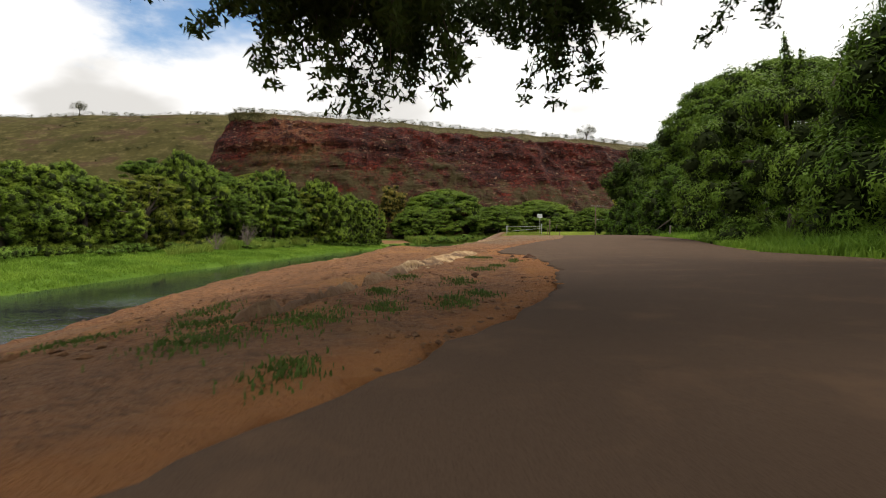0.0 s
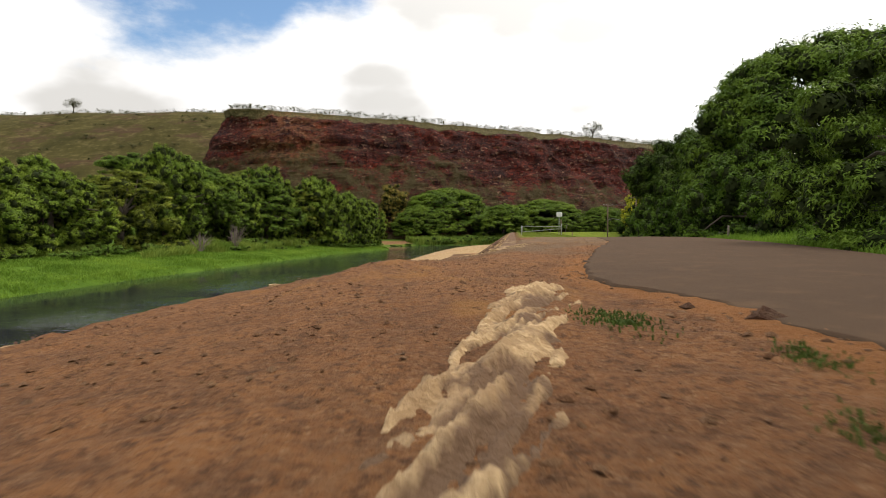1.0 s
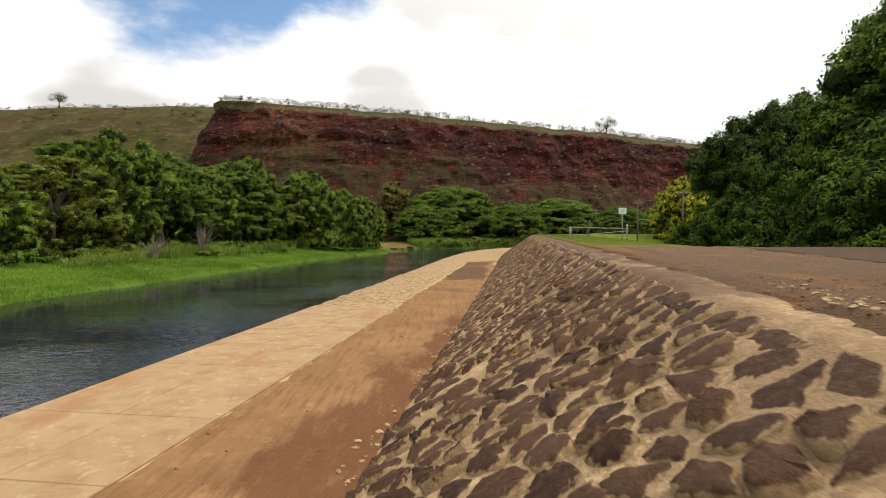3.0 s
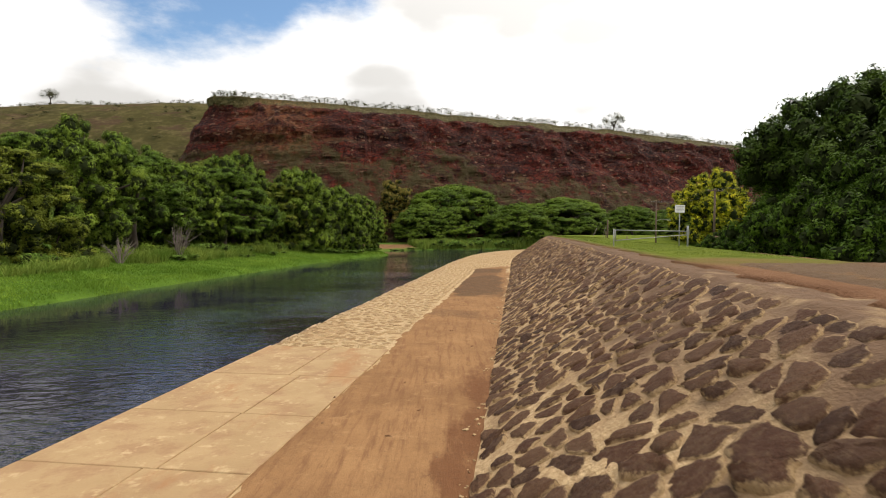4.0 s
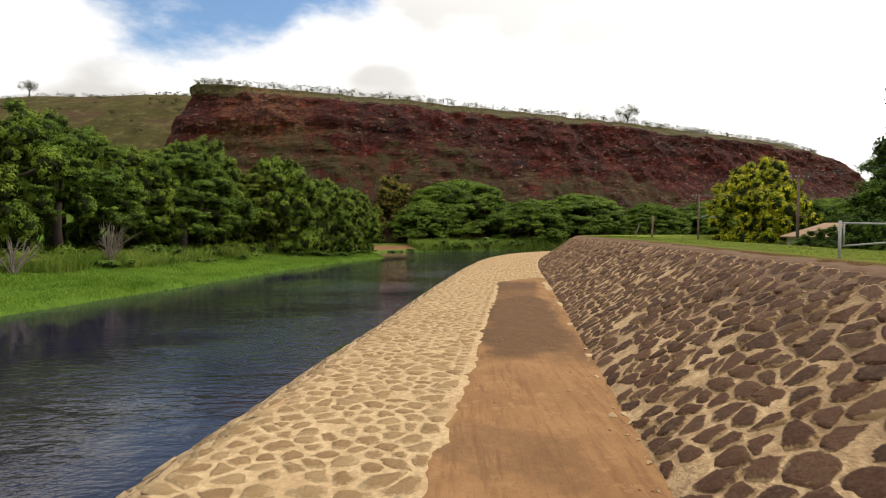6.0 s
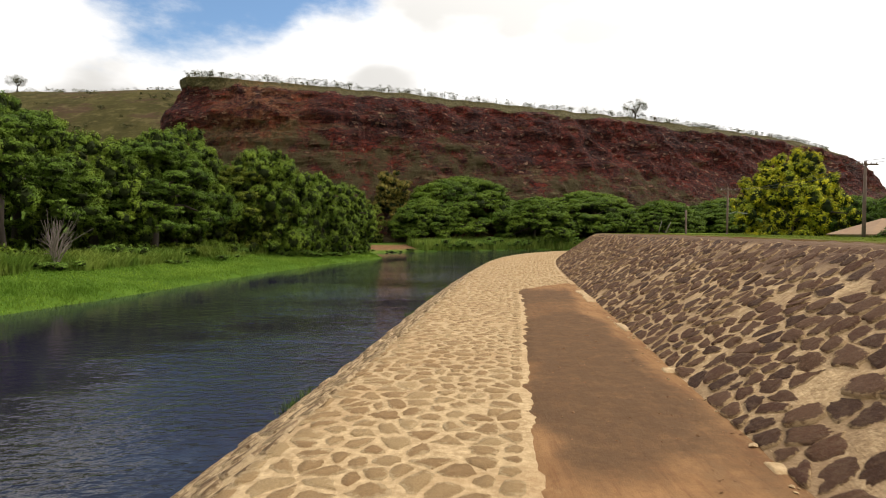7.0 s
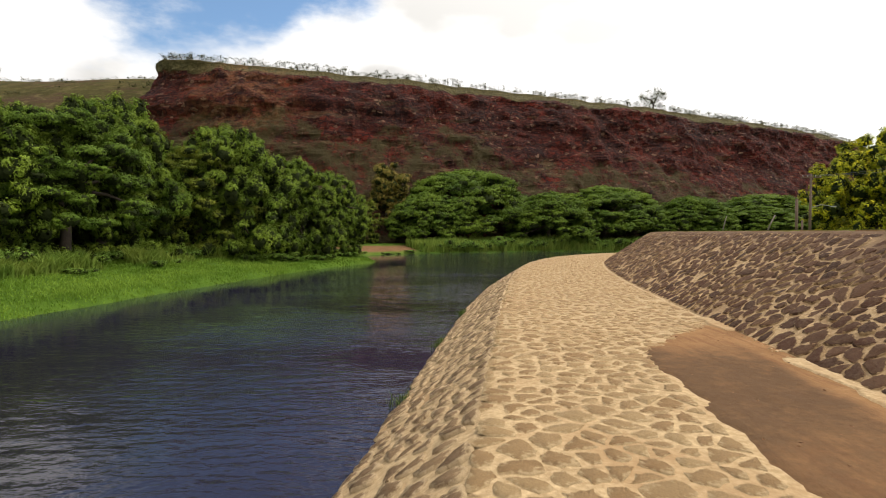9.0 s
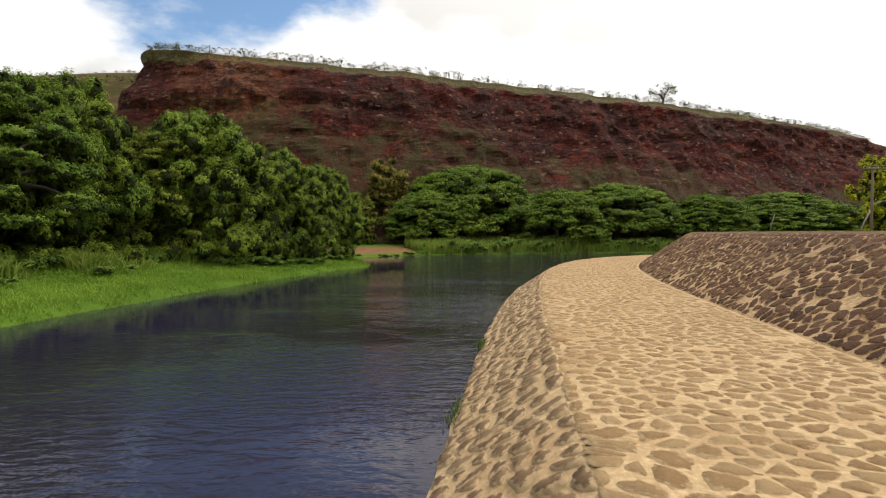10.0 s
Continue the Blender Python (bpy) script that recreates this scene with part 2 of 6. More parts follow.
m = Nodes("loose_dirt", 0.97, 0.15)
c = m.mix(m.span(m.noise(0.7, 6, 0.6), 0.32, 0.68), (0.205, 0.096, 0.044), (0.295, 0.142, 0.060))
c = m.mix(m.span(m.noise(3.2, 7, 0.75), 0.45, 0.66), c, (0.13, 0.068, 0.038))
c = m.mix(m.math("MULTIPLY", m.span(m.noise(22, 5, 0.7), 0.45, 0.7), 0.7), c, (0.30, 0.18, 0.105))
c = m.mix(m.span(m.noise(15, 6, 0.75), 0.50, 0.62, 0.0, 0.85), c, (0.098, 0.049, 0.027))
c = m.mix(m.span(m.noise(24, 5, 0.7), 0.58, 0.68, 0.0, 0.6), c, (0.40, 0.25, 0.15))
c = m.mix(m.attr("gravel"), c, m.mix(m.noise(25, 3), (0.120, 0.078, 0.050), (0.215, 0.148, 0.096)))
c = m.mix(m.math("MULTIPLY", m.span(m.noise(0.9, 4, 0.6, m.stretch((1, 0.45, 1))), 0.58, 0.7), 0.5), c, (0.36, 0.185, 0.06))
c = m.mix(m.span(m.math("ADD", m.attr("rust"), m.math("MULTIPLY", m.noise(2.2, 6, 0.7), 0.9)), 0.85, 1.25, 0.0, 0.65), c, m.mix(m.noise(9, 5, 0.7), (0.36, 0.165, 0.055), (0.27, 0.115, 0.040)))
m.colour(m.earthy(c))
m.bump(m.math("ADD", m.noise(7, 7, 0.7), m.math("MULTIPLY", m.noise(45, 4, 0.6), 0.6)), 1.0, 0.10)
DIRT = m.mat

m = Nodes("asphalt", 0.95, 0.05)
c = m.mix(m.span(m.noise(0.35, 6, 0.6), 0.3, 0.7), (0.056, 0.036, 0.024), (0.040, 0.026, 0.018))
c = m.mix(m.math("MULTIPLY", m.span(m.noise(1.8, 6, 0.65), 0.52, 0.75), 0.5), c, (0.14, 0.085, 0.05))
c = m.mix(m.math("MULTIPLY", m.span(m.cells(130), 0.0, 0.5), 0.4), c, (0.125, 0.092, 0.070))
m.colour(m.earthy(c))
m.bump(m.math("ADD", m.noise(120, 3), m.noise(18, 4)), 0.4, 0.01)
ASPHALT = m.mat

m = Nodes("land", 0.97, 0.05)
turf = m.mix(m.span(m.noise(0.25, 6, 0.6), 0.32, 0.68), (0.055, 0.110, 0.012), (0.100, 0.175, 0.020))
turf = m.mix(m.math("MULTIPLY", m.span(m.noise(4, 5), 0.4, 0.7), 0.5), turf, (0.040, 0.075, 0.010))
turf = m.mix(m.attr("lawn"), turf, m.mix(m.span(m.noise(0.5, 6, 0.7), 0.35, 0.65), (0.092, 0.122, 0.015), (0.140, 0.165, 0.020)))
soil = m.mix(m.span(m.noise(0.6, 6), 0.32, 0.68), (0.16, 0.080, 0.042), (0.21, 0.11, 0.058))
dry = m.mix(m.span(m.noise(0.06, 9, 0.75), 0.38, 0.62), (0.074, 0.062, 0.021), (0.040, 0.036, 0.012))
dry = m.mix(m.math("MULTIPLY", m.span(m.noise(0.05, 9, 0.75, m.stretch((0.6, 1, 2.6))), 0.53, 0.60), 0.85), dry, (0.070, 0.040, 0.026))
dry = m.mix(m.span(m.noise(0.5, 6, 0.75), 0.5, 0.7, 0.0, 0.7), dry, (0.035, 0.036, 0.012))
dry = m.mix(m.span(m.noise(0.22, 8, 0.78, m.stretch((0.7, 1, 2.0))), 0.50, 0.64, 0.0, 0.8), dry, (0.125, 0.098, 0.042))
c = m.mix(m.attr("grass"), soil, turf)
c = m.mix(m.attr("hill"), c, dry)
m.colour(c)
m.bump(m.math("ADD", m.noise(1.4, 7, 0.7), m.noise(14, 4)), 0.7, 0.15)
LAND = m.mat

m = Nodes("red_cliff", 0.95, 0.15)
warp = m.tree.nodes.new("ShaderNodeTexNoise")
warp.inputs["Scale"].default_value, warp.inputs["Detail"].default_value = 0.35, 6.0
m.link(m.coord, warp.inputs["Vector"])
bend = m.tree.nodes.new("ShaderNodeVectorMath")
bend.operation = "MULTIPLY_ADD"
m.link(warp.outputs["Color"], bend.inputs[0])
bend.inputs[1].default_value = (5.0, 5.0, 2.4)
m.link(m.stretch((1.0, 1.0, 1.7)), bend.inputs[2])
bent = bend.outputs[0]
c = m.mix(m.span(m.noise(0.07, 8, 0.7), 0.38, 0.60), (0.030, 0.008, 0.007), (0.165, 0.021, 0.010))
c = m.mix(m.span(m.blocks(0.42, bent), 0.0, 1.0, 0.0, 0.8), c, (0.022, 0.010, 0.009))
c = m.mix(m.span(m.noise(0.9, 7, 0.8, m.stretch((1.0, 1.0, 0.45))), 0.48, 0.62, 0.0, 0.75), c, (0.024, 0.011, 0.009))
c = m.mix(m.span(m.blocks(1.1, bent), 0.55, 1.0, 0.0, 0.7), c, (0.130, 0.038, 0.022))
c = m.mix(m.span(m.blocks(0.8, bent), 0.93, 0.98, 0.0, 0.8), c, (0.24, 0.135, 0.085))
hot = m.tree.nodes.new("ShaderNodeVectorMath")
hot.operation = "DISTANCE"
m.link(m.coord, hot.inputs[0])
hot.inputs[1].default_value = (-64, 250, 33)
c = m.mix(m.span(m.cells(0.42, "DISTANCE_TO_EDGE", bent), 0.0, 0.09, 0.85, 0.0), c, (0.016, 0.009, 0.008))
scrub = m.mix(m.noise(0.7, 6, 0.75), (0.024, 0.022, 0.008), (0.095, 0.068, 0.026))
c = m.mix(m.span(m.math("ADD", m.math("MULTIPLY", m.attr("scrub"), 0.5), m.noise(0.16, 10, 0.8)), 0.93, 1.04), c, scrub)
band = m.span(m.noise(0.5, 6, 0.7, m.stretch((0.12, 0.12, 0.75))), 0.55, 0.63)
c = m.mix(m.math("MULTIPLY", m.math("MULTIPLY", band, m.attr("scrub")), 0.6), c, m.mix(m.noise(1.2, 5, 0.7), (0.20, 0.15, 0.07), (0.09, 0.075, 0.03)))
c = m.mix(m.span(m.attr("scrub"), 1.02, 1.25), c, m.mix(m.span(m.noise(0.8, 8, 0.8), 0.36, 0.64), (0.165, 0.132, 0.055), (0.050, 0.045, 0.018)))
c = m.mix(m.math("MULTIPLY", m.span(hot.outputs["Value"], 3.0, 24.0, 1.0, 0.0), m.span(m.noise(0.45, 7, 0.75), 0.44, 0.60)), c, m.mix(m.noise(1.0, 5, 0.7), (0.42, 0.13, 0.045), (0.30, 0.17, 0.075)))
m.colour(c)
m.bump(m.math("ADD", m.math("ADD", m.noise(0.5, 9, 0.78), m.math("MULTIPLY", m.noise(1.6, 6, 0.75, m.stretch((1, 1, 0.6))), 0.5)), m.math("MULTIPLY", m.blocks(0.8, bent), 0.8)), 1.0, 1.8)
CLIFF = m.mat

m = Nodes("river_water", 0.04, 0.5)
m.bsdf.inputs["IOR"].default_value = 1.33
m.colour(m.mix(m.span(m.noise(0.06, 3), 0.35, 0.65), (0.018, 0.016, 0.030), (0.014, 0.013, 0.016)))
rip = m.noise(2.0, 4.0, 0.55, m.stretch((0.7, 1.3, 1.0)))
tiny = m.noise(4.6, 1.0, 0.4, m.stretch((0.7, 1.3, 1.0)))
swell = m.noise(0.4, 1.0, 0.4, m.stretch((0.6, 1.2, 1.0)))
wind = m.math("MULTIPLY", m.span(m.noise(0.07, 5, 0.65, m.stretch((0.8, 1.3, 1))), 0.38, 0.60, 0.30, 1.6), m.attr("open"))
h = m.math("ADD", m.math("MULTIPLY", m.math("ADD", rip, m.math("MULTIPLY", tiny, 0.30)), wind), m.math("MULTIPLY", swell, m.span(m.attr("open"), 0.0, 1.0, 0.05, 0.45)))
m.bump(h, 1.0, 0.046)
WATER = m.mat

LEAF_DROOP = leafy("drooping_foliage", (0.085, 0.146, 0.017), (0.250, 0.336, 0.037))
LEAF_DARK = leafy("dark_foliage", (0.059, 0.108, 0.014), (0.159, 0.240, 0.026))
LEAF_OLIVE = leafy("olive_foliage", (0.111, 0.143, 0.017), (0.234, 0.260, 0.031))
LEAF_UMBRELLA = leafy("umbrella_foliage", (0.064, 0.113, 0.014), (0.161, 0.230, 0.023), patch=0.2)
LEAF_YELLOW = leafy("yellow_flowering_foliage", (0.204, 0.252, 0.019), (0.396, 0.396, 0.022), flower=(0.66, 0.58, 0.026))
LEAF_BUSH = leafy("bush_foliage", (0.040, 0.080, 0.008), (0.118, 0.198, 0.019))
LEAF_MANGO = leafy("glossy_dark_foliage", (0.036, 0.066, 0.009), (0.095, 0.145, 0.018))
LEAF_FEATHER = leafy("feathery_light_foliage", (0.075, 0.138, 0.015), (0.188, 0.277, 0.033))
LEAF_SHRUB = leafy("shrub_foliage", (0.111, 0.195, 0.029), (0.221, 0.325, 0.052), patch=0.15)
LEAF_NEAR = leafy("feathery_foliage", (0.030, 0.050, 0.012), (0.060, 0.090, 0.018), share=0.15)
LEAF_SCRUB = leafy("scrub_foliage", (0.095, 0.095, 0.045), (0.16, 0.15, 0.075), share=0.25)
LEAF_BROWN = leafy("brownish_foliage", (0.120, 0.114, 0.019), (0.240, 0.198, 0.036), flower=(0.24, 0.16, 0.04))
LEAF_HILL = leafy("hill_scrub", (0.040, 0.042, 0.015), (0.085, 0.080, 0.030))
GRASS = leafy("fresh_grass", (0.106, 0.198, 0.021), (0.231, 0.351, 0.045), share=0.3, patch=0.22, mottle=0.7)
LAWN = leafy("mown_lawn", (0.092, 0.122, 0.015), (0.140, 0.165, 0.020), share=0.05, patch=0.5, mottle=0.1)
# inner leaves of the crowns: shade between the sprays painted as near-black green
INNER = plain("shade_dark_inner_leaves", (0.018, 0.026, 0.008), (0.034, 0.044, 0.013), 1.5, 0.95, bump=0.5, spec=0.1)
REED = leafy("reeds", (0.125, 0.205, 0.030), (0.26, 0.32, 0.060), share=0.3, mottle=0.4)
WEED = leafy("weeds", (0.065, 0.105, 0.022), (0.12, 0.165, 0.035), patch=2.0)
BARK = plain("bark", (0.10, 0.075, 0.055), (0.055, 0.042, 0.034), 2.5, 0.95, bump=0.8)
BARE = plain("grey_dead_wood", (0.22, 0.18, 0.145), (0.14, 0.11, 0.09), 3, 0.9, bump=0.4)
POLE_WOOD = plain("weathered_pole", (0.17, 0.11, 0.075), (0.10, 0.07, 0.05), 2, 0.9, bump=0.5)
STEEL = plain("galvanised_steel", (0.36, 0.36, 0.34), (0.24, 0.24, 0.22), 5, 0.6, 0.3, 0.15)
SIGN_WHITE = plain("sign_paint", (0.78, 0.78, 0.75), (0.68, 0.68, 0.65), 4, 0.5, 0.0, 0.05)
SIGN_INK = plain("sign_print", (0.25, 0.25, 0.27), (0.32, 0.32, 0.33), 4, 0.6, 0.0, 0.05)
ROOF = plain("brown_shingles", (0.30, 0.185, 0.10), (0.24, 0.145, 0.08), 1.2, 0.9, bump=0.4)
HOUSE_WALL = plain("painted_boards", (0.42, 0.36, 0.28), (0.34, 0.29, 0.23), 1.0, 0.8)
HOUSE_TRIM = plain("white_trim", (0.72, 0.70, 0.66), (0.6, 0.58, 0.55), 2.0, 0.6)
WIRE = plain("black_cable", (0.03, 0.03, 0.03), (0.05, 0.05, 0.05), 2.0, 0.6)
PORCELAIN = plain("grey_insulator", (0.5, 0.5, 0.5), (0.4, 0.4, 0.4), 2.0, 0.3)
ROCK = stone_mat("red_clods", ((0.19, 0.098, 0.050), (0.27, 0.155, 0.085), (0.15, 0.082, 0.048)))
m = Nodes("window_glass", 0.08, 0.5)
m.colour((0.02, 0.025, 0.03))
PANE = m.mat

# ---- helpers of the plan ----
RNG = np.random.default_rng(7)


def vnoise(x, y, seed=0):
    """Smooth value noise of two arrays, 0 to 1."""
    x, y = np.asarray(x, float), np.asarray(y, float)
    xi, yi = np.floor(x).astype(np.int64), np.floor(y).astype(np.int64)
    fx, fy = x - xi, y - yi
    fx, fy = fx * fx * (3 - 2 * fx), fy * fy * (3 - 2 * fy)

    def h(a, b):
        n = (a * 374761393 + b * 668265263 + seed * 982451653) & 0xFFFFFFFF
        n = ((n ^ (n >> 13)) * 1274126177) & 0xFFFFFFFF
        return ((n ^ (n >> 16)) & 0xFFFF) / 65535.0
    return (h(xi, yi) * (1 - fx) + h(xi + 1, yi) * fx) * (1 - fy) + (h(xi, yi + 1) * (1 - fx) + h(xi + 1, yi + 1) * fx) * fy


def fbm(x, y, octaves=4, seed=0):
    total, amp, norm = 0.0, 1.0, 0.0
    for k in range(octaves):
        total = total + amp * vnoise(np.asarray(x) * 2 ** k, np.asarray(y) * 2 ** k, seed + k)
        norm += amp
        amp *= 0.5
    return total / norm


def smooth(v, a, b):
    t = np.clip((np.asarray(v, float) - a) / (b - a), 0, 1)
    return t * t * (3 - 2 * t)


class Line:
    """A smooth curve in plan through given points, by arc length."""

    def __init__(self, pts, step=0.5):
        p = np.array(pts, float)
        out = []
        for i in range(len(p) - 1):
            p0, p1, p2, p3 = p[max(i - 1, 0)], p[i], p[i + 1], p[min(i + 2, len(p) - 1)]
            n = max(2, int(np.linalg.norm(p2 - p1) / step))
            for t in np.arange(n) / n:
                out.append(0.5 * (2 * p1 + (p2 - p0) * t + (2 * p0 - 5 * p1 + 4 * p2 - p3) * t ** 2 + (3 * p1 - p0 - 3 * p2 + p3) * t ** 3))
        self.p = np.array(out + [p[-1]])
        self.a = np.concatenate([[0], np.cumsum(np.linalg.norm(np.diff(self.p, axis=0), axis=1))])
        g = np.gradient(self.p, axis=0)
        self.t = g / np.linalg.norm(g, axis=1)[:, None]
        self.length = self.a[-1]

    def at(self, a, off=0.0):
        """The point at arc length a, off metres to the right."""
        a = np.asarray(a, float)
        x, y = np.interp(a, self.a, self.p[:, 0]), np.interp(a, self.a, self.p[:, 1])
        tx, ty = np.interp(a, self.a, self.t[:, 0]), np.interp(a, self.a, self.t[:, 1])
        return x + ty * off, y - tx * off

    def arc(self, y):
        """Arc length at which the curve first reaches that y."""
        return float(np.interp(y, np.maximum.accumulate(self.p[:, 1]) + np.arange(len(self.p)) * 1e-6, self.a))

    def side(self, x, y):
        """Signed distance, plus on the right, and arc length of the nearest point."""
        x, y = np.asarray(x, float).ravel(), np.asarray(y, float).ravel()
        d, k = np.empty(len(x)), np.empty(len(x), int)
        for i in range(0, len(x), 4000):
            q = (x[i:i + 4000, None] - self.p[None, :, 0]) ** 2 + (y[i:i + 4000, None] - self.p[None, :, 1]) ** 2
            k[i:i + 4000] = q.argmin(1)
        dx, dy = x - self.p[k, 0], y - self.p[k, 1]
        d = np.hypot(dx, dy) * np.where(dx * self.t[k, 1] - dy * self.t[k, 0] >= 0, 1, -1)
        return d, self.a[k]


def link_mesh(name, verts, faces, material, parent=None, label="", soft=False):
    me = bpy.data.meshes.new(name)
    me.from_pydata([tuple(v) for v in verts] if not isinstance(verts, np.ndarray) else verts.tolist(), [], faces if not isinstance(faces, np.ndarray) else faces.tolist())
    me.materials.append(material)
    if soft:
        me.shade_smooth()
    ob = new(name, me)
    if parent:
        ob.parent = parent
    if label:
        ob["label"] = label
    return ob


def part(name, bm, material, parent, label=""):
    me = bpy.data.meshes.new(name)
    bm.to_mesh(me)
    bm.free()
    me.materials.append(material)
    ob = new(name, me)
    ob.parent = parent
    if label:
        ob["label"] = label
    return ob


def grid_faces(n, k):
    i, j = np.meshgrid(np.arange(n - 1), np.arange(k - 1), indexing="ij")
    q = (i * k + j).ravel()
    return np.stack([q, q + k, q + k + 1, q + 1], 1)


def give(ob, name, values):
    at = ob.data.attributes.new(name, "FLOAT", "POINT")
    at.data.foreach_set("value", np.asarray(values, np.float32).ravel())


def box_bm(sx, sy, sz, at=(0, 0, 0), bevel=0.0, turn=None):
    bm = bmesh.new()
    bmesh.ops.create_cube(bm, size=1.0)
    bmesh.ops.scale(bm, vec=(sx, sy, sz), verts=bm.verts)
    if bevel:
        bmesh.ops.bevel(bm, geom=bm.edges[:], offset=bevel, segments=2, affect="EDGES")
    if turn:
        bmesh.ops.transform(bm, matrix=turn, verts=bm.verts)
    bmesh.ops.translate(bm, vec=at, verts=bm.verts)
    return bm


def tube(points, radii, sides=8, verts=None, faces=None):
    """A tapered tube along points, added to verts and faces."""
    verts = [] if verts is None else verts
    faces = [] if faces is None else faces
    pts = [Vector(p) for p in points]
    base = len(verts)
    for i, p in enumerate(pts):
        d = (pts[min(i + 1, len(pts) - 1)] - pts[max(i - 1, 0)]).normalized()
        a = d.cross(Vector((0.31, 0.95, 0.05))).normalized()
        b = d.cross(a)
        for k in range(sides):
            w = 2 * math.pi * k / sides
            verts.append(tuple(p + (a * math.cos(w) + b * math.sin(w)) * radii[i]))
    for i in range(len(pts) - 1):
        for k in range(sides):
            q, r = base + i * sides + k, base + i * sides + (k + 1) % sides
            faces.append((q, r, r + sides, q + sides))
    faces.append(tuple(base + k for k in range(sides))[::-1])
    faces.append(tuple(base + (len(pts) - 1) * sides + k for k in range(sides)))
    return verts, faces

# ---- plan ----
WATER_Z, PATH_Z, WALL_W, LANE_W, APRON_W, FOOT_W = -3.85, -2.25, 4.6, 3.35, 7.2, 10.1
TOE = Line([(-24, -110), (-16, -60), (-9.5, -20), (-6.6, 0), (-4.8, 15), (-3.2, 27), (-1.2, 42.7), (-0.05, 52.3), (0.9, 60), (1.9, 68.3), (3.0, 77), (4.6, 91), (5.7, 100), (7.2, 111),
            (9.3, 122.6), (12.2, 134), (16.5, 144.5), (23, 153), (33, 160), (47, 165), (70, 171), (130, 180), (320, 190), (900, 200)])
BANK = Line([(-90, -300), (-48, -60), (-38, 0), (-33, 42), (-32, 59), (-30, 80), (-27, 101), (-26, 111), (-23, 131), (-19.5, 147), (-15.5, 160), (-17, 169), (-20, 179),
             (-19.5, 190), (-13, 197), (0, 204), (20, 212), (48, 218), (95, 224), (200, 230), (500, 240), (1200, 250)], 1.0)


def crest_z(y):
    return 0.42 + 0.0065 * np.clip(np.asarray(y, float) - 14, 0, 76)


def dip(s, y):
    """The land falls away behind the levee."""
    return 0.8 * smooth(s, 9.8, 12.8) * smooth(y, 44, 52) + 1.5 * smooth(s, 12.3, 19) * smooth(y, 50, 58)


def land_z(x, y):
    """Height of the land, and how grassy and how hilly it is."""
    shape = np.shape(x)
    x, y = np.ravel(x), np.ravel(y)
    s, _ = TOE.side(x, y)
    b, _ = BANK.side(x, y)
    b = -b
    bank = -3.98 + 0.75 * smooth(b, 0, 1.6) + 1.25 * smooth(b, 1, 13) + 0.9 * smooth(b, 14, 60) + 2.5 * smooth(b, 60, 250)
    bank = bank + smooth(b, 1, 4) * 0.35 * (fbm(x * 0.25, y * 0.25, 3, 5) - 0.5)
    bed = -3.98 - 1.3 * smooth(-b, 0, 4)
    z = np.where(b > 0, bank, bed)
    top = crest_z(y) - 0.05 + 0.10 * (fbm(x * 0.35, y * 0.35, 3, 9) - 0.5) * smooth(s, 6, 12)
    z = np.where(b > 0, z, z + (top - z) * np.clip((s - 4.3) / 0.8, 0, 1))
    z = z - dip(s, y) * (b <= 0)
    rise = smooth(y + 0.12 * (x + 90), 205, 318) * smooth(-x, 55, 100)
    z = z + (66 - z) * rise + rise * 5.0 * (fbm(x * 0.02, y * 0.02, 4, 21) - 0.5)
    z = z + rise * 6.0 * smooth(-x, 150, 420)
    road_side = smooth(s, 5.0, 5.9) * smooth(y + 6 * fbm(x * 0.3, y * 0.3, 3, 3), 49, 54)
    verge = smooth(s - 13.4 + 1.2 * fbm(x * 0.5, y * 0.5, 2, 4), 0.0, 1.0)
    red = smooth(b, 0.5, 2.5) * (1 - smooth(b, 8, 11)) * smooth(y, 181, 185) * smooth(-x, 8, 13) * 0.95
    grass = np.where(b > 0, 1 - red, np.maximum(road_side, verge))
    grass = np.where(b <= 0, np.maximum(grass, smooth(-s, 8, 12)), grass)
    return z.reshape(shape), grass.reshape(shape), np.clip(rise * 3, 0, 1).reshape(shape)


far = np.array([420, 520, 660, 850, 1100, 1500, 2200, 3200, 4200.0])
gx = np.concatenate([-far[::-1], np.arange(-400, -60, 10), np.arange(-60, -14, 1.5), np.arange(-14, 30, 0.55), np.arange(30, 80, 1.5), np.arange(80, 410, 12), far])
gy = np.concatenate([-far[::-1], np.arange(-400, -60, 20), np.arange(-60, -6, 3), np.arange(-6, 70, 0.55), np.arange(70, 182, 0.8), np.arange(182, 260, 2), np.arange(260, 410, 5), far])
X, Y = np.meshgrid(gx, gy, indexing="ij")
Z, G, HL = land_z(X, Y)
ground = link_mesh("ground", np.stack([X.ravel(), Y.ravel(), Z.ravel()], 1), grid_faces(len(gx), len(gy)), LAND, soft=True)
give(ground, "grass", G)
give(ground, "hill", HL)
side_ = TOE.side(X, Y)[0].reshape(X.shape)
give(ground, "lawn", smooth(side_, 3, 5) * (1 - smooth(side_, 15, 19)))
tagged(ground, "grassy river banks, bare earth and a dry hillside", "ground", kind="structure")

# water, one sheet that the banks cut
wx, wy = np.concatenate([np.arange(-120, -44, 15.0), np.arange(-44, 30, 2.0), np.arange(30, 420, 15.0)]), np.concatenate([np.arange(-320, 0, 20.0), np.arange(0, 280, 3.0)])
X, Y = np.meshgrid(wx, wy, indexing="ij")
water = link_mesh("water", np.stack([X.ravel(), Y.ravel(), np.full(X.size, WATER_Z)], 1), grid_faces(len(wx), len(wy)), WATER, soft=True)
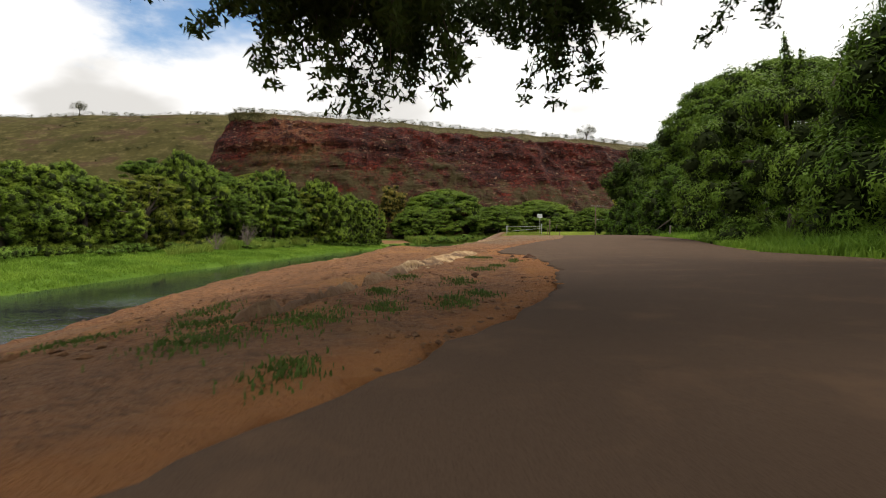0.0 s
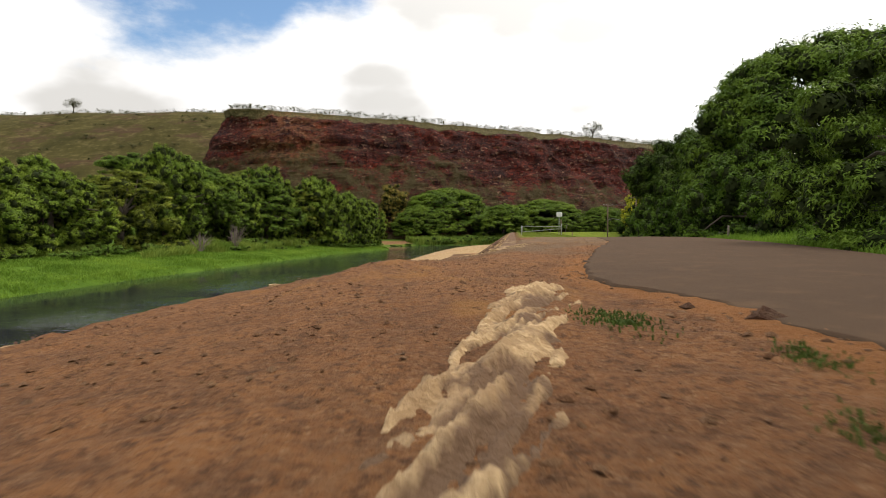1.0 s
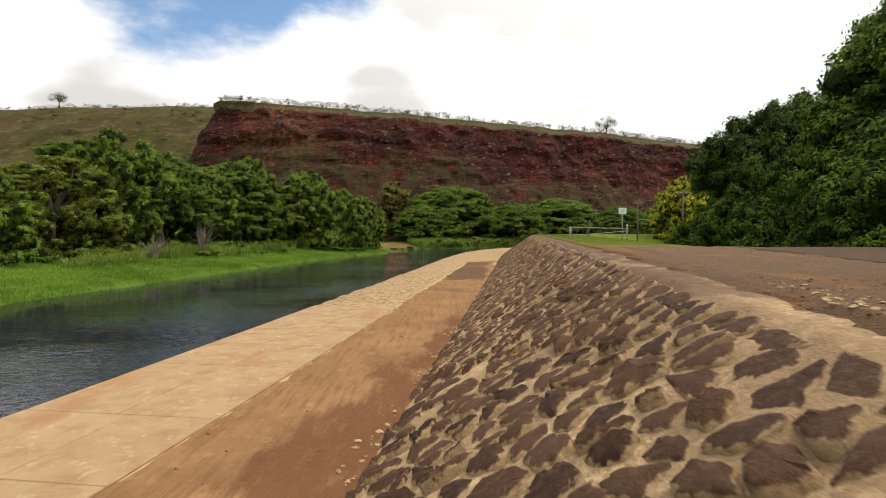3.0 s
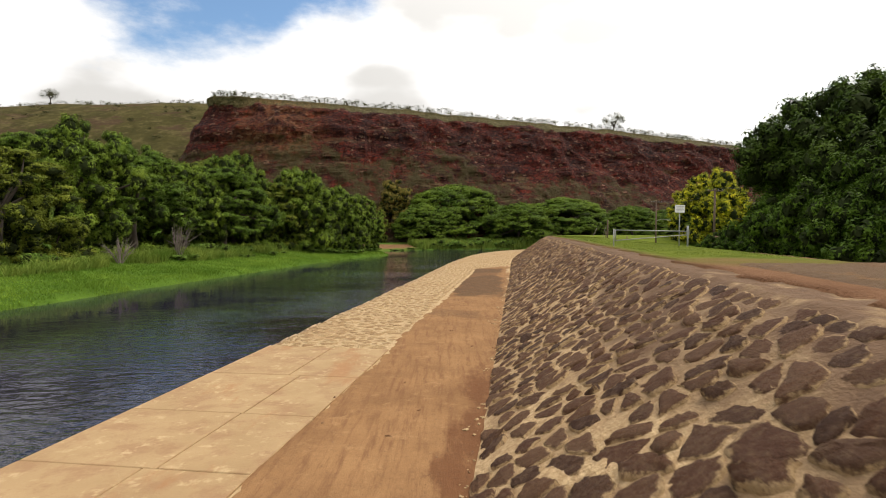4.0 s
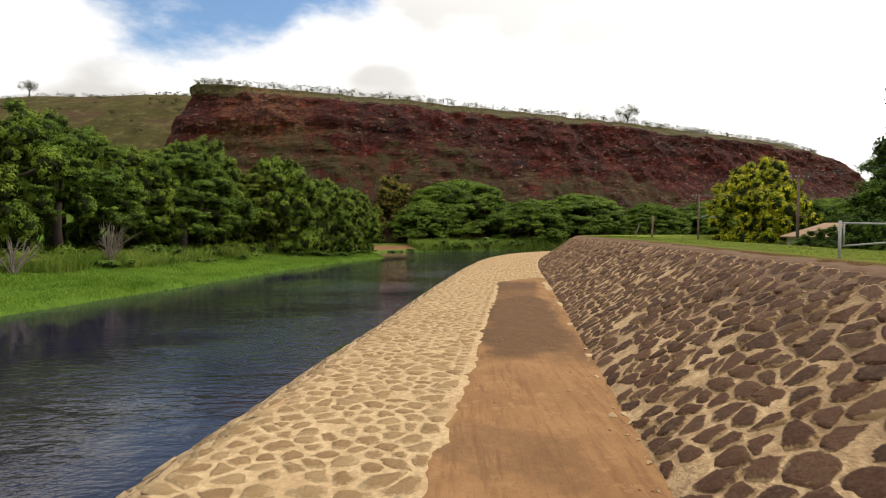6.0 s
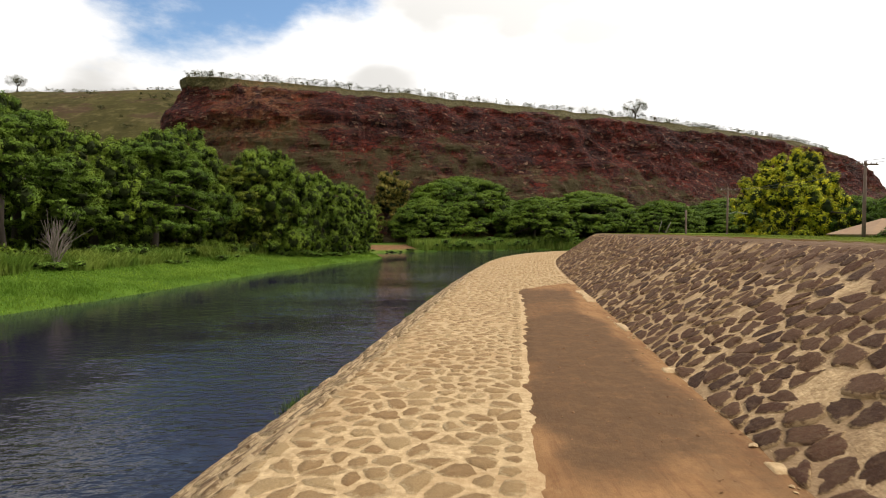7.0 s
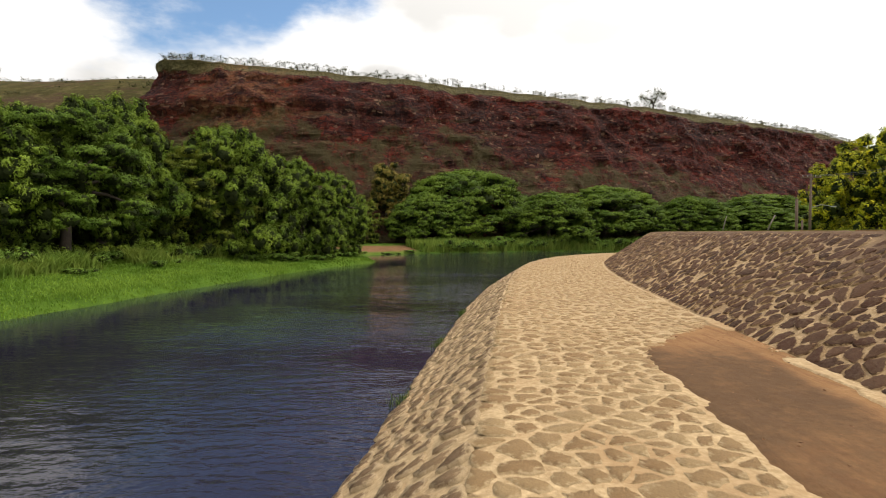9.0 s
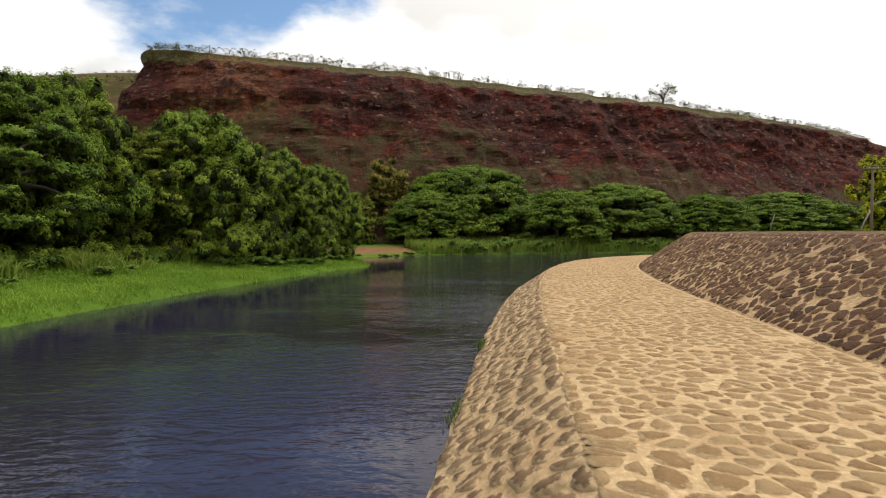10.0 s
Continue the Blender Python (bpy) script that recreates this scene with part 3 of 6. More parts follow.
# open water takes the wind, the lee of the bank lies calm
give(water, "open", 0.10 + 0.95 * smooth(BANK.side(X, Y)[0] + 5 * (fbm(X.ravel() * 0.09, Y.ravel() * 0.05, 3, 27) - 0.5), 5.0, 14.0))
water.data.attributes["open"].data.foreach_set("value", (np.array([q.value for q in water.data.attributes["open"].data]) * (1 + 2.2 * np.exp(-((X - 0.22 * (Y - 118) + 9) / 7.0) ** 2 - ((Y - 122) / 14.0) ** 2)).ravel()).astype(np.float32))
tagged(water, "dark rippled river reflecting trees and sky", "river", kind="structure")


def strip(name, a, offs, height, material):
    """A sheet along the levee: rows at arc lengths a, columns at offsets offs, height(x, y, s)."""
    A, S = np.meshgrid(a, offs, indexing="ij")
    x, y = TOE.at(A, S)
    z = height(x, y, S, A)
    ob = link_mesh(name, np.stack([x.ravel(), y.ravel(), z.ravel()], 1), grid_faces(len(a), len(offs))[:, ::-1], material, soft=True)
    return ob, x, y, S


def wall_z(x, y, s, a):
    u = np.clip(s / WALL_W, 0, 1)
    z = PATH_Z + (crest_z(y) - PATH_Z) * (u - 0.035 * smooth(u, 0.82, 1.0))
    z = z + (0.05 * (fbm(a * 1.8, s * 1.8, 3, 31) - 0.5) + 0.07 * (fbm(a * 3.6, s * 3.6, 2, 35) - 0.5)) * smooth(s, 0.1, 0.5)
    return z - 0.25 * smooth(-s, 0.02, 0.3) - 0.3 * smooth(s, 5.7, 6.4) + 0.09 * (fbm(a * 1.6, s * 2.2, 3, 33) - 0.5) * smooth(s, 4.3, 4.8)


A_WALL0, A_WALL1 = TOE.arc(-30), TOE.arc(150) + 60
aw = np.arange(A_WALL0, A_WALL1, 0.14)
wall, x, y, S = strip("wall_levee", aw, np.concatenate([[-0.3], np.linspace(0, 4.6, 42), [4.75, 4.9, 5.05, 5.2, 5.35, 5.5, 5.8, 6.4]]), wall_z, WALL_MORTAR)
AA = np.repeat(aw, S.shape[1]).reshape(S.shape)
n = fbm(AA * 0.35, S * 0.7, 4, 40)
soil = smooth(S + 2.4 * (n - 0.5) + 1.3 * (fbm(AA * 2, S * 2, 2, 43) - 0.5), 2.5, 4.3) + 0.3 * smooth(n, 0.56, 0.7)
soil = soil * (1 - 0.6 * (1 - smooth(y, 28, 33)))
soil = soil * (1 - 0.55 * smooth(S, 4.35, 4.6) * smooth(fbm(AA * 1.5, S * 2.2, 3, 47), 0.54, 0.62) * (1 - smooth(y, 42, 52)))
give(wall, "soil", np.clip(np.maximum(soil, smooth(S + 0.5 * (n - 0.5), 4.0, 4.4) * smooth(y, 40, 48)), 0, 1))
tagged(wall, "sloping levee wall of dark stones in pale mortar", "wall", kind="structure")


def apron_z(x, y, s, a):
    z = PATH_Z + 0.02 * (fbm(a * 1.5, s * 1.5, 3, 51) - 0.5)
    over_ = -APRON_W - s + 0.26 * (fbm(a * 0.9, a * 0, 4, 53) - 0.5)
    edge = np.clip((over_ + np.sqrt(over_ ** 2 + 0.05)) / 2 / (FOOT_W - APRON_W), 0, 2)
    return z - edge * (PATH_Z - WATER_Z + 0.25) - 0.03 * smooth(-s, APRON_W - 0.35, APRON_W) - 0.06 * smooth(-s, 20, 21)


aa = np.arange(TOE.arc(-30), A_WALL1, 0.3)
apron, x, y, S = strip("pavement_apron", aa, np.concatenate([np.linspace(-11.6, -7.2, 14), np.linspace(-7.0, 0.25, 26)]), apron_z, PAVE_MORTAR)
tagged(apron, "tan stone-paved riverside apron sloping into the water", "pavement", kind="structure")


def lane_half(y, s):
    """How far the mud lies over the paving: 1 on the lane, 0 off it."""
    wob = 0.5 * (fbm(y * 0.35, s * 0.2, 3, 61) - 0.5) + 0.35 * (fbm(y * 2.4, s * 1.5, 3, 66) - 0.5)
    inner = smooth(-s, LANE_W + wob + 0.08, LANE_W + wob - 0.22)
    return inner * (1 - smooth(y + 3.0 * (fbm(s * 0.8, y * 0.1, 3, 62) - 0.5) - 1.5 * s, 93.5, 96.5))


def lane_z(x, y, s, a):
    on = lane_half(y, s)
    return PATH_Z - 0.06 + 0.095 * on + 0.03 * (fbm(a * 0.9, s * 2.2, 4, 63) - 0.5) + 0.025 * (fbm(a * 3.0, s * 6.0, 3, 64) - 0.5)


al = np.arange(TOE.arc(20), TOE.arc(99), 0.16)
lane, x, y, S = strip("path_lane", al, np.linspace(-3.8, 0.3, 28), lane_z, MUD)
w = fbm(y * 0.5, S * 0.8, 4, 65) - 0.5
centre = -1.9 + 0.5 * np.sin(y * 0.13)
bare = smooth(1.95 - np.abs(S - centre) + 1.2 * w, 0.0, 0.7) * smooth(y + 5 * w, 62, 65) * (1 - smooth(y + 4 * w, 88, 92))
bare = bare * (1 - 0.3 * smooth(fbm(y * 0.22, S * 0.3, 2, 67), 0.55, 0.66))
bare = np.maximum(bare, 0.5 * smooth(1.3 - np.abs(S + 2.1) + 2.2 * w, 0, 0.7) * smooth(1.3 - np.abs(y - 56.9 + 0.5 * S) + 2.4 * w, 0, 0.9))
give(lane, "bare", bare * 0.9)
wet = smooth(S + 2.8 * w, -2.2, -0.6) * smooth(y + 4 * w, 27, 31) * (1 - smooth(y + 6 * w, 38, 42))
wet = np.maximum(wet, smooth(S + 0.9 * w, -1.0, -0.2) * smooth(y, 36, 39) * (1 - smooth(y + 5 * w, 46, 52)))
give(lane, "mud", 0.8 * wet)
tagged(lane, "orange-brown dried mud lane with worn grey patches", "path", kind="structure")


# earth heaped over the start of the wall and the shoulder beside the road
def dirt_z(x, y, s, a):
    n1, n2 = fbm(x * 0.5, y * 0.5, 4, 71), fbm(x * 2.6, y * 2.6, 4, 72)
    brow = np.interp(y, [-12, 0, 10, 14, 16, 18, 20, 22, 23, 24, 25, 26, 27, 28.5, 30, 31.5], [3.2, 1.9, 0.9, 0.8, 1.1, 1.4, 1.9, 2.65, 3.25, 3.9, 4.45, 4.7, 4.85, 5.05, 5.3, 5.8]) + (0.7 - 0.35 * smooth(y, 21, 24)) * (n1 - 0.5)
    brow_z = np.interp(y, [0, 7, 13, 17, 21, 25, 30], [-0.22, -0.14, 0.06, 0.16, 0.21, 0.26, 0.45])
    top = crest_z(y) + 0.02
    flat = brow_z + (top - brow_z) * smooth(s, brow - 0.4, 4.9)
    heap = np.where(s > brow, flat, brow_z - (brow - s) * (0.84 + 0.4 * smooth(y, 22, 24.5)) + 0.12 * smooth(brow - s, 0, 0.6) * (n2 - 0.5))
    base = np.where(s > 0, wall_z(x, y, np.minimum(s, 4.6), a), PATH_Z) - 0.10
    pile = (0.03 + 0.05 * (n2 - 0.3)) * smooth(y + 6 * (n1 - 0.5), 28, 32) * (1 - smooth(y + 5 * (n1 - 0.5) + 1.2 * s, 36, 41)) * smooth(-s, -0.5, 0.4) * (1 - smooth(-s + 1.8 * (n2 - 0.5), 0.9, 2.1))
    z = np.maximum(base + pile, np.where(s > 4.4, base + (top - base) * smooth(s, 4.9, 5.5), heap - 0.35 * smooth(y, 29.5, 32)))
    z = np.where((s > 4.4) & (y < 32.5), np.maximum(z, heap - 0.35 * smooth(y, 29.5, 32)), z)
    z = z + 0.2 * np.exp(-((y - 17.5) / 2.6) ** 2 - ((s - 2.9) / 0.8) ** 2)
    on = np.maximum(smooth(z - base, 0.1, 0.3), smooth(s, 4.9, 5.5))
    z = z + 0.09 * (n1 - 0.5) * on + (0.07 * (n2 - 0.5) + 0.05 * (fbm(x * 8, y * 8, 3, 73) - 0.5)) * (0.3 + 0.7 * on)
    return z - 0.25 * smooth(s, 11.5, 12.5) - 0.25 * smooth(y, 37, 43) * (1 - smooth(s, 5.8, 6.6)) - 0.25 * smooth(y, 46, 52) * smooth(s, 5.8, 6.6)


ad = np.concatenate([np.arange(TOE.arc(-12), TOE.arc(34), 0.13), np.arange(TOE.arc(34), TOE.arc(66), 0.3)])
dirt, x, y, S = strip("ground_shoulder", ad, np.linspace(-3.6, 12.5, 140), dirt_z, DIRT)
give(dirt, "gravel", np.clip(0.85 * smooth(3.4 + 0.55 * np.clip(y - 18, -4, 12) - S + 2.4 * (fbm(x * 0.6, y * 0.6, 3, 75) - 0.5), 0.2, 1.6) * smooth(y, 10, 16) + 0.45 * smooth(fbm(x * 0.4, y * 0.4, 3, 76), 0.56, 0.68) + 0.75 * smooth(y, 31, 38), 0, 1))
tagged(dirt, "bare reddish earth heaped over the levee shoulder", "ground", kind="structure")

# road: its edge is broken, and it lies a little proud of the earth
ROAD_L = Line([(-8.5, -60), (-4.6, -25), (-2.1, -8), (-1.0, 0), (-0.6, 1.2), (-0.15, 2.3), (0.42, 3.5), (0.95, 4.8), (1.4, 6.6), (1.75, 9.6), (1.9, 12.4), (1.5, 14.2), (1.6, 15.7), (2.2, 18), (3.9, 24), (7.2, 34), (10.0, 47),
               (11.2, 53), (13, 58.5), (16, 63), (22, 66), (32, 68), (50, 70), (100, 75), (200, 80)])
ar = np.concatenate([np.arange(0, ROAD_L.arc(-6), 1.5), np.arange(ROAD_L.arc(-6), ROAD_L.arc(40), 0.12), np.arange(ROAD_L.arc(40), ROAD_L.length, 1.2)])
ro = np.concatenate([[-0.06, 0.0, 0.05, 0.15, 0.4], np.linspace(0.8, 6.2, 9), [6.5, 6.8, 7.0]])
A, S = np.meshgrid(ar, ro, indexing="ij")
edge = 0.25 * (fbm(A * 0.55, A * 0, 3, 81) - 0.5) + 0.2 * (fbm(A * 2.6, A * 0, 3, 82) - 0.5)
x, y = ROAD_L.at(A, S * (1 - 0.46 * smooth(A, ROAD_L.arc(46), ROAD_L.arc(55))) + edge * (1 - S / 7.0))
z = crest_z(y) + 0.045 + 0.05 * np.sin(np.clip(S, 0, 7) / 7 * math.pi) + 0.015 * (fbm(x * 0.7, y * 0.7, 2, 83) - 0.5) - np.where(S < -0.01, 0.16, 0) - 0.05 * smooth(S, 6.4, 7.0)
z = z - dip(TOE.side(x, y)[0].reshape(x.shape), y)
dx_, dy_ = (np.array([q.co[i] for q in dirt.data.vertices]) for i in (0, 1))
from_road = -ROAD_L.side(dx_, dy_)[0]
give(dirt, "rust", (1 - smooth(from_road, 0.1, 1.0)) * (1 - smooth(dy_, 17, 24)))
sunk = np.array([q.co[2] for q in dirt.data.vertices]) - 0.16 * smooth(-from_road, 0.0, 0.35) * (1 - smooth(dy_, 40, 44))
dirt.data.vertices.foreach_set("co", np.stack([dx_, dy_, sunk], 1).ravel())
road = link_mesh("road", np.stack([x.ravel(), y.ravel(), z.ravel()], 1), grid_faces(len(ar), len(ro))[:, ::-1], ASPHALT, soft=True)
tagged(road, "worn dark asphalt road with a crumbled edge", "road", kind="structure")

# ---- the red mesa ----
LIP = Line([(-150, 395), (-120, 330), (-106, 290), (-97, 262), (-91, 244), (-80, 241), (-40, 252), (20, 272), (72, 291), (125, 314), (165, 333), (195, 352), (225, 380), (260, 420), (300, 480)], 1.4)
def lip_arc(x):
    return float(np.interp(x, LIP.p[:, 0], LIP.a))


lz = np.interp(LIP.a, [0, lip_arc(-91), lip_arc(-40), lip_arc(20), lip_arc(72), lip_arc(125), lip_arc(165), lip_arc(195), lip_arc(225), lip_arc(260), LIP.length], [54, 51, 50.3, 48.6, 47.6, 46, 44.5, 42, 37, 29, 15])
prof = np.concatenate([np.linspace(-90, -8, 14), np.linspace(-6, 0, 7), np.linspace(0.02, 1.0, 64)])
A, Q = np.meshgrid(LIP.a, prof, indexing="ij")
Q = np.where(Q < 0, Q * (0.15 + 0.85 * smooth(A, lip_arc(-96), lip_arc(-55))), Q)
LZ = np.repeat(lz, len(prof)).reshape(A.shape)
front = np.clip(Q, 0, 1)
drop = front * (LZ + 4)
gully = fbm(A * 0.07, drop * 0.085, 6, 91) - 0.5
ledge = 1.6 * (fbm(drop * 0.24 + 2.0 * gully, A * 0.012, 3, 92) - 0.5)
out = np.where(Q < 0, Q, 7.0 * smooth(front, 0.0, 0.33) + (14 + 30 * smooth(A, lip_arc(-91), lip_arc(-70))) * np.clip(front - 0.28, 0, 1) ** 1.25) + (7.0 * gully + ledge * 1.8 + 4.0 * (fbm(A * 0.05, A * 0, 4, 99) - 0.5)) * smooth(front, 0.0, 0.08) * (1 - 0.6 * smooth(front, 0.35, 0.6)) + 5.5 * smooth(front, 0.0, 0.085) * (front > 0) * smooth(A, lip_arc(-84), lip_arc(-60))
out = out + 3.4 * (fbm(A * 0.3, drop * 0.34, 3, 93) - 0.5) * smooth(front, 0, 0.05) + 2.4 * (fbm(A * 0.16, A * 0, 3, 98) - 0.5)
x, y = LIP.at(A, out)
z = LZ - drop + np.where(Q < 0, -Q * 0.035, 0) + 0.9 * (fbm(A * 0.3, Q * 0.3, 4, 94) - 0.5) + 1.6 * (fbm(A * 0.05, Q * 0.05, 3, 95) - 0.5) * (Q < 0)
mesa = link_mesh("backdrop_mesa", np.stack([x.ravel(), y.ravel(), z.ravel()], 1), grid_faces(*A.shape)[:, ::-1], CLIFF, soft=False)
scr = np.where(Q < -0.8, 1.0, smooth(front + 0.45 * (fbm(A * 0.05, front * 3, 4, 96) - 0.5) + 0.20 * (1 - smooth(A, lip_arc(-60), lip_arc(40))), 0.36, 0.60))
scr = np.maximum(scr, 0.6 * smooth(fbm(A * 0.09, drop * 0.22, 4, 97), 0.60, 0.70))
scr = np.maximum(scr, 1.3 * (1 - smooth(front + 0.11 * (fbm(A * 0.12, Q * 0, 4, 90) - 0.5), 0.055, 0.085)))
give(mesa, "scrub", scr * (1 - 0.0 * A))
tagged(mesa, "red rock cliff of a flat-topped mesa with scrubby talus", "cliff", kind="structure")

# ---- plants ----


def leaf_arrays(centres, normals, length, width, rng, verts, faces, start, hang=0.0):
    """Pointed leaves of one facet, hanging more or less."""
    n = len(centres)
    r = rng.normal(size=(n, 3)) - np.array([0, 0, hang])
    t = r - normals * (r * normals).sum(1)[:, None]
    t /= np.linalg.norm(t, axis=1)[:, None] + 1e-9
    b = np.cross(normals, t)
    ln = (length * rng.uniform(0.6, 1.3, n))[:, None]
    wd = (width * rng.uniform(0.7, 1.2, n))[:, None]
    v = np.stack([centres - t * ln * 0.4 - b * wd * 0.5, centres - t * ln * 0.4 + b * wd * 0.5, centres + t * ln * 0.6], 1)
    verts.append(v.reshape(-1, 3))
    i = start + np.arange(n)[:, None] * 3
    faces.append(np.concatenate([i, i + 1, i + 2], 1))
    return start + 3 * n


def crown_mesh(name, clumps, leaves, length, width, material, rng, core=2, up=0.45, hang=0.8):
    """Clumps of foliage: sprays of leaves over a heart coloured dark as shade. Clumps: rows of centre and radii."""
    verts, inner, outer, start = [], [], [], 0
    for c in clumps:
        centre, rad = np.array(c[:3]), np.array(c[3:6])
        k = 12 if core else 1
        o = rng.normal(size=(k, 3))
        o[:, 2] = np.where(rng.random(k) < 0.5, np.abs(o[:, 2]), o[:, 2])
        o = o / np.linalg.norm(o, axis=1)[:, None] * (0.66 if core else 0.0)
        size = rng.uniform(0.28, 0.50, k) if core else np.ones(1)
        n = int(leaves * (rad[0] * rad[1] + rad[0] * rad[2] + rad[1] * rad[2]) / 3)
        pick = rng.integers(0, k, n)
        d = rng.normal(size=(n, 3)) + o[pick] * 0.9
        d /= np.linalg.norm(d, axis=1)[:, None]
        p = (o[pick] + d * (size[pick] * rng.uniform(0.35, 1.15, n))[:, None]) * rad + centre
        nn = d + 0.4 * o[pick] + rng.normal(size=(n, 3)) * 0.34 + np.array([0, 0, up])
        nn /= np.linalg.norm(nn, axis=1)[:, None]
        start = leaf_arrays(p, nn, length, width, rng, verts, outer, start, hang)
        if core:      # heart leaves, the clump's inner shade put into their dark colour
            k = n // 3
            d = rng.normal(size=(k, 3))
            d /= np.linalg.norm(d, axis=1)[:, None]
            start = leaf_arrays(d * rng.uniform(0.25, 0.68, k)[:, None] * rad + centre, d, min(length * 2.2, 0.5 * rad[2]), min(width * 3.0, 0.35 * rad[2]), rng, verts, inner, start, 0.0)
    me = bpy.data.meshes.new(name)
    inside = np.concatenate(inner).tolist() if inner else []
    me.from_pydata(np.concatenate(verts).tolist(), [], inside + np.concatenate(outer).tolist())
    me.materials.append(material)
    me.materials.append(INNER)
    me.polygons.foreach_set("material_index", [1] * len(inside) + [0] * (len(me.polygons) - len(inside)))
    return me


def make_tree(name, label, trunk_points, trunk_r, clumps, leaves, length, width, material, seed, core=2, limbs=7, up=0.45, hang=0.8):
    """Empty at the foot > trunk with its limbs, crown."""
    rng = np.random.default_rng(seed)
    root = tagged(new(name), label, "tree")
    v, f = tube(trunk_points, np.linspace(trunk_r * 1.25, trunk_r * 0.6, len(trunk_points)), 9)
    head = np.array(trunk_points[-1])
    order = rng.permutation(len(clumps))[:limbs]
    for k in order:
        goal = np.array(clumps[k][:3])
        mid = head * 0.5 + goal * 0.5 + rng.normal(size=3) * 0.3 + np.array([0, 0, 0.3])
        tube([head - np.array([0, 0, trunk_r * 1.5]), head * 0.75 + mid * 0.25, mid, goal], [trunk_r * 0.55, trunk_r * 0.45, trunk_r * 0.3, trunk_r * 0.1], 6, v, f)
    link_mesh("trunk", v, f, BARK, root, soft=True)
    crown = new("crown", crown_mesh("crown", clumps, leaves, length, width, material, rng, core, up, hang))
    crown.parent = root
    return root


def billow_clumps(rng, r, h, heads, per, hang=0.55):
    """Rounded heads heaped over a mound, each a shell of small clumps that trails downwards."""
    rows = []
    for k in range(heads):
        w, q = k * 2.39996 + rng.uniform(-0.4, 0.4), math.sqrt((k + 0.5) / heads)
        hr = r * rng.uniform(0.30, 0.42)
        top = h * (1.0 - 0.50 * q ** 2.4) * rng.uniform(0.85, 1.03)
        cx, cy, cz = r * q * math.cos(w) * 0.72, r * q * math.sin(w) * 0.72, top - hr
        for _ in range(per):
            d = rng.normal(size=3)
            d /= np.linalg.norm(d)
            low = max(0.0, -d[2])
            rr = hr * rng.uniform(0.24, 0.40)
            z = cz + d[2] * hr * (1.0 + 2.0 * hang * low) - (hang * 0.5 * hr * rng.random() if low else 0.0)
            rows.append((cx + d[0] * hr * 0.85, cy + d[1] * hr * 0.85, max(z, rr * 0.8), rr, rr, rr * rng.uniform(0.8, 1.4)))
    return rows


def umbrella_clumps(rng, r, h, n, base=0.3):
    """Flat layered pads over a wide dome."""
    rows = []
    for _ in range(n):
        w, q = rng.uniform(0, 2 * math.pi), rng.random() ** 0.55
        z = h * (base + (1 - base) * math.sqrt(max(0.0, 1 - (q * 0.97) ** 2.2))) * rng.uniform(0.86, 1.0)
        rr = r * rng.uniform(0.11, 0.21)
        rows.append((r * q * math.cos(w) * 0.9, r * q * math.sin(w) * 0.9, z - rr * 0.3, rr, rr, rr * rng.uniform(0.34, 0.55)))
    return rows


def dome_clumps(rng, r, h, n, low=0.1, flat=0.5, power=2.8):
    """Pads of foliage over a full dome with steep sides."""
    rows = []
    for _ in range(n):
        w, u = rng.uniform(0, 2 * math.pi), rng.random() ** 0.8
        q = (1 - u ** power) ** (1 / power) * rng.uniform(0.86, 1.0)
        rr = r * rng.uniform(0.13, 0.25)
        rows.append((r * q * math.cos(w) * 0.9, r * q * math.sin(w) * 0.9, h * (low + (1 - low) * u) - rr * 0.4, rr, rr, rr * flat * rng.uniform(0.8, 1.3)))
    return rows


def round_clumps(rng, r, h, n, low=0.25):
    rows = []
    for _ in range(n):
        d = rng.normal(size=3)
        d /= np.linalg.norm(d)
        q = rng.random() ** 0.4
        rr = r * rng.uniform(0.2, 0.34)
        rows.append((d[0] * r * q * 0.86, d[1] * r * q * 0.86, h * (low + (1 - low) * 0.5) + d[2] * h * (1 - low) * 0.45 * q, rr, rr, rr * 0.8))
    return rows


def put(root, x, y, z, turn=0.0, size=1.0, tall=1.0):
    return pose(x, y, z, 0, 0, turn) @ Matrix.Diagonal((size, size, size * tall, 1))


def stand(ob, rows, sink=0.15):
    """First row takes the thing itself, the others copies of it."""
    for k, (x, y, turn, size, tall) in enumerate(rows):
        z = float(land_z(np.array([x]), np.array([y]))[0][0]) - sink
        mat = put(ob, x, y, z, turn, size, tall)
        if k == 0:
            first = mat
        else:
            copy_thing(ob, mat)
    ob.matrix_basis = first


rng = np.random.default_rng(11)
droop_a = make_tree("riverside_tree", "dense green tree with drooping foliage on the grassy bank", [(0, 0, -0.3), (0.2, 0.1, 3), (0.1, 0.3, 6)], 0.4, billow_clumps(rng, 7.2, 12.8, 17, 17, 0.8), 560, 0.21, 0.10, LEAF_DROOP, 1, hang=1.3)
droop_b = make_tree("riverside_tree", "dense green tree with drooping foliage on the grassy bank", [(0, 0, -0.3), (-0.3, 0.2, 3), (0.2, 0.0, 6)], 0.4, billow_clumps(rng, 6.4, 11.8, 14, 17, 0.9), 580, 0.21, 0.10, LEAF_DROOP, 2, hang=1.3)
olive = make_tree("riverside_tree", "broad olive-green tree with layered drooping foliage", [(0, 0, -0.3), (0.3, -0.2, 3), (0.2, 0.3, 5.5)], 0.4, umbrella_clumps(rng, 7.4, 12.0, 60, 0.10) + billow_clumps(rng, 6.8, 9.5, 9, 14, 0.8), 500, 0.21, 0.105, LEAF_OLIVE, 3)
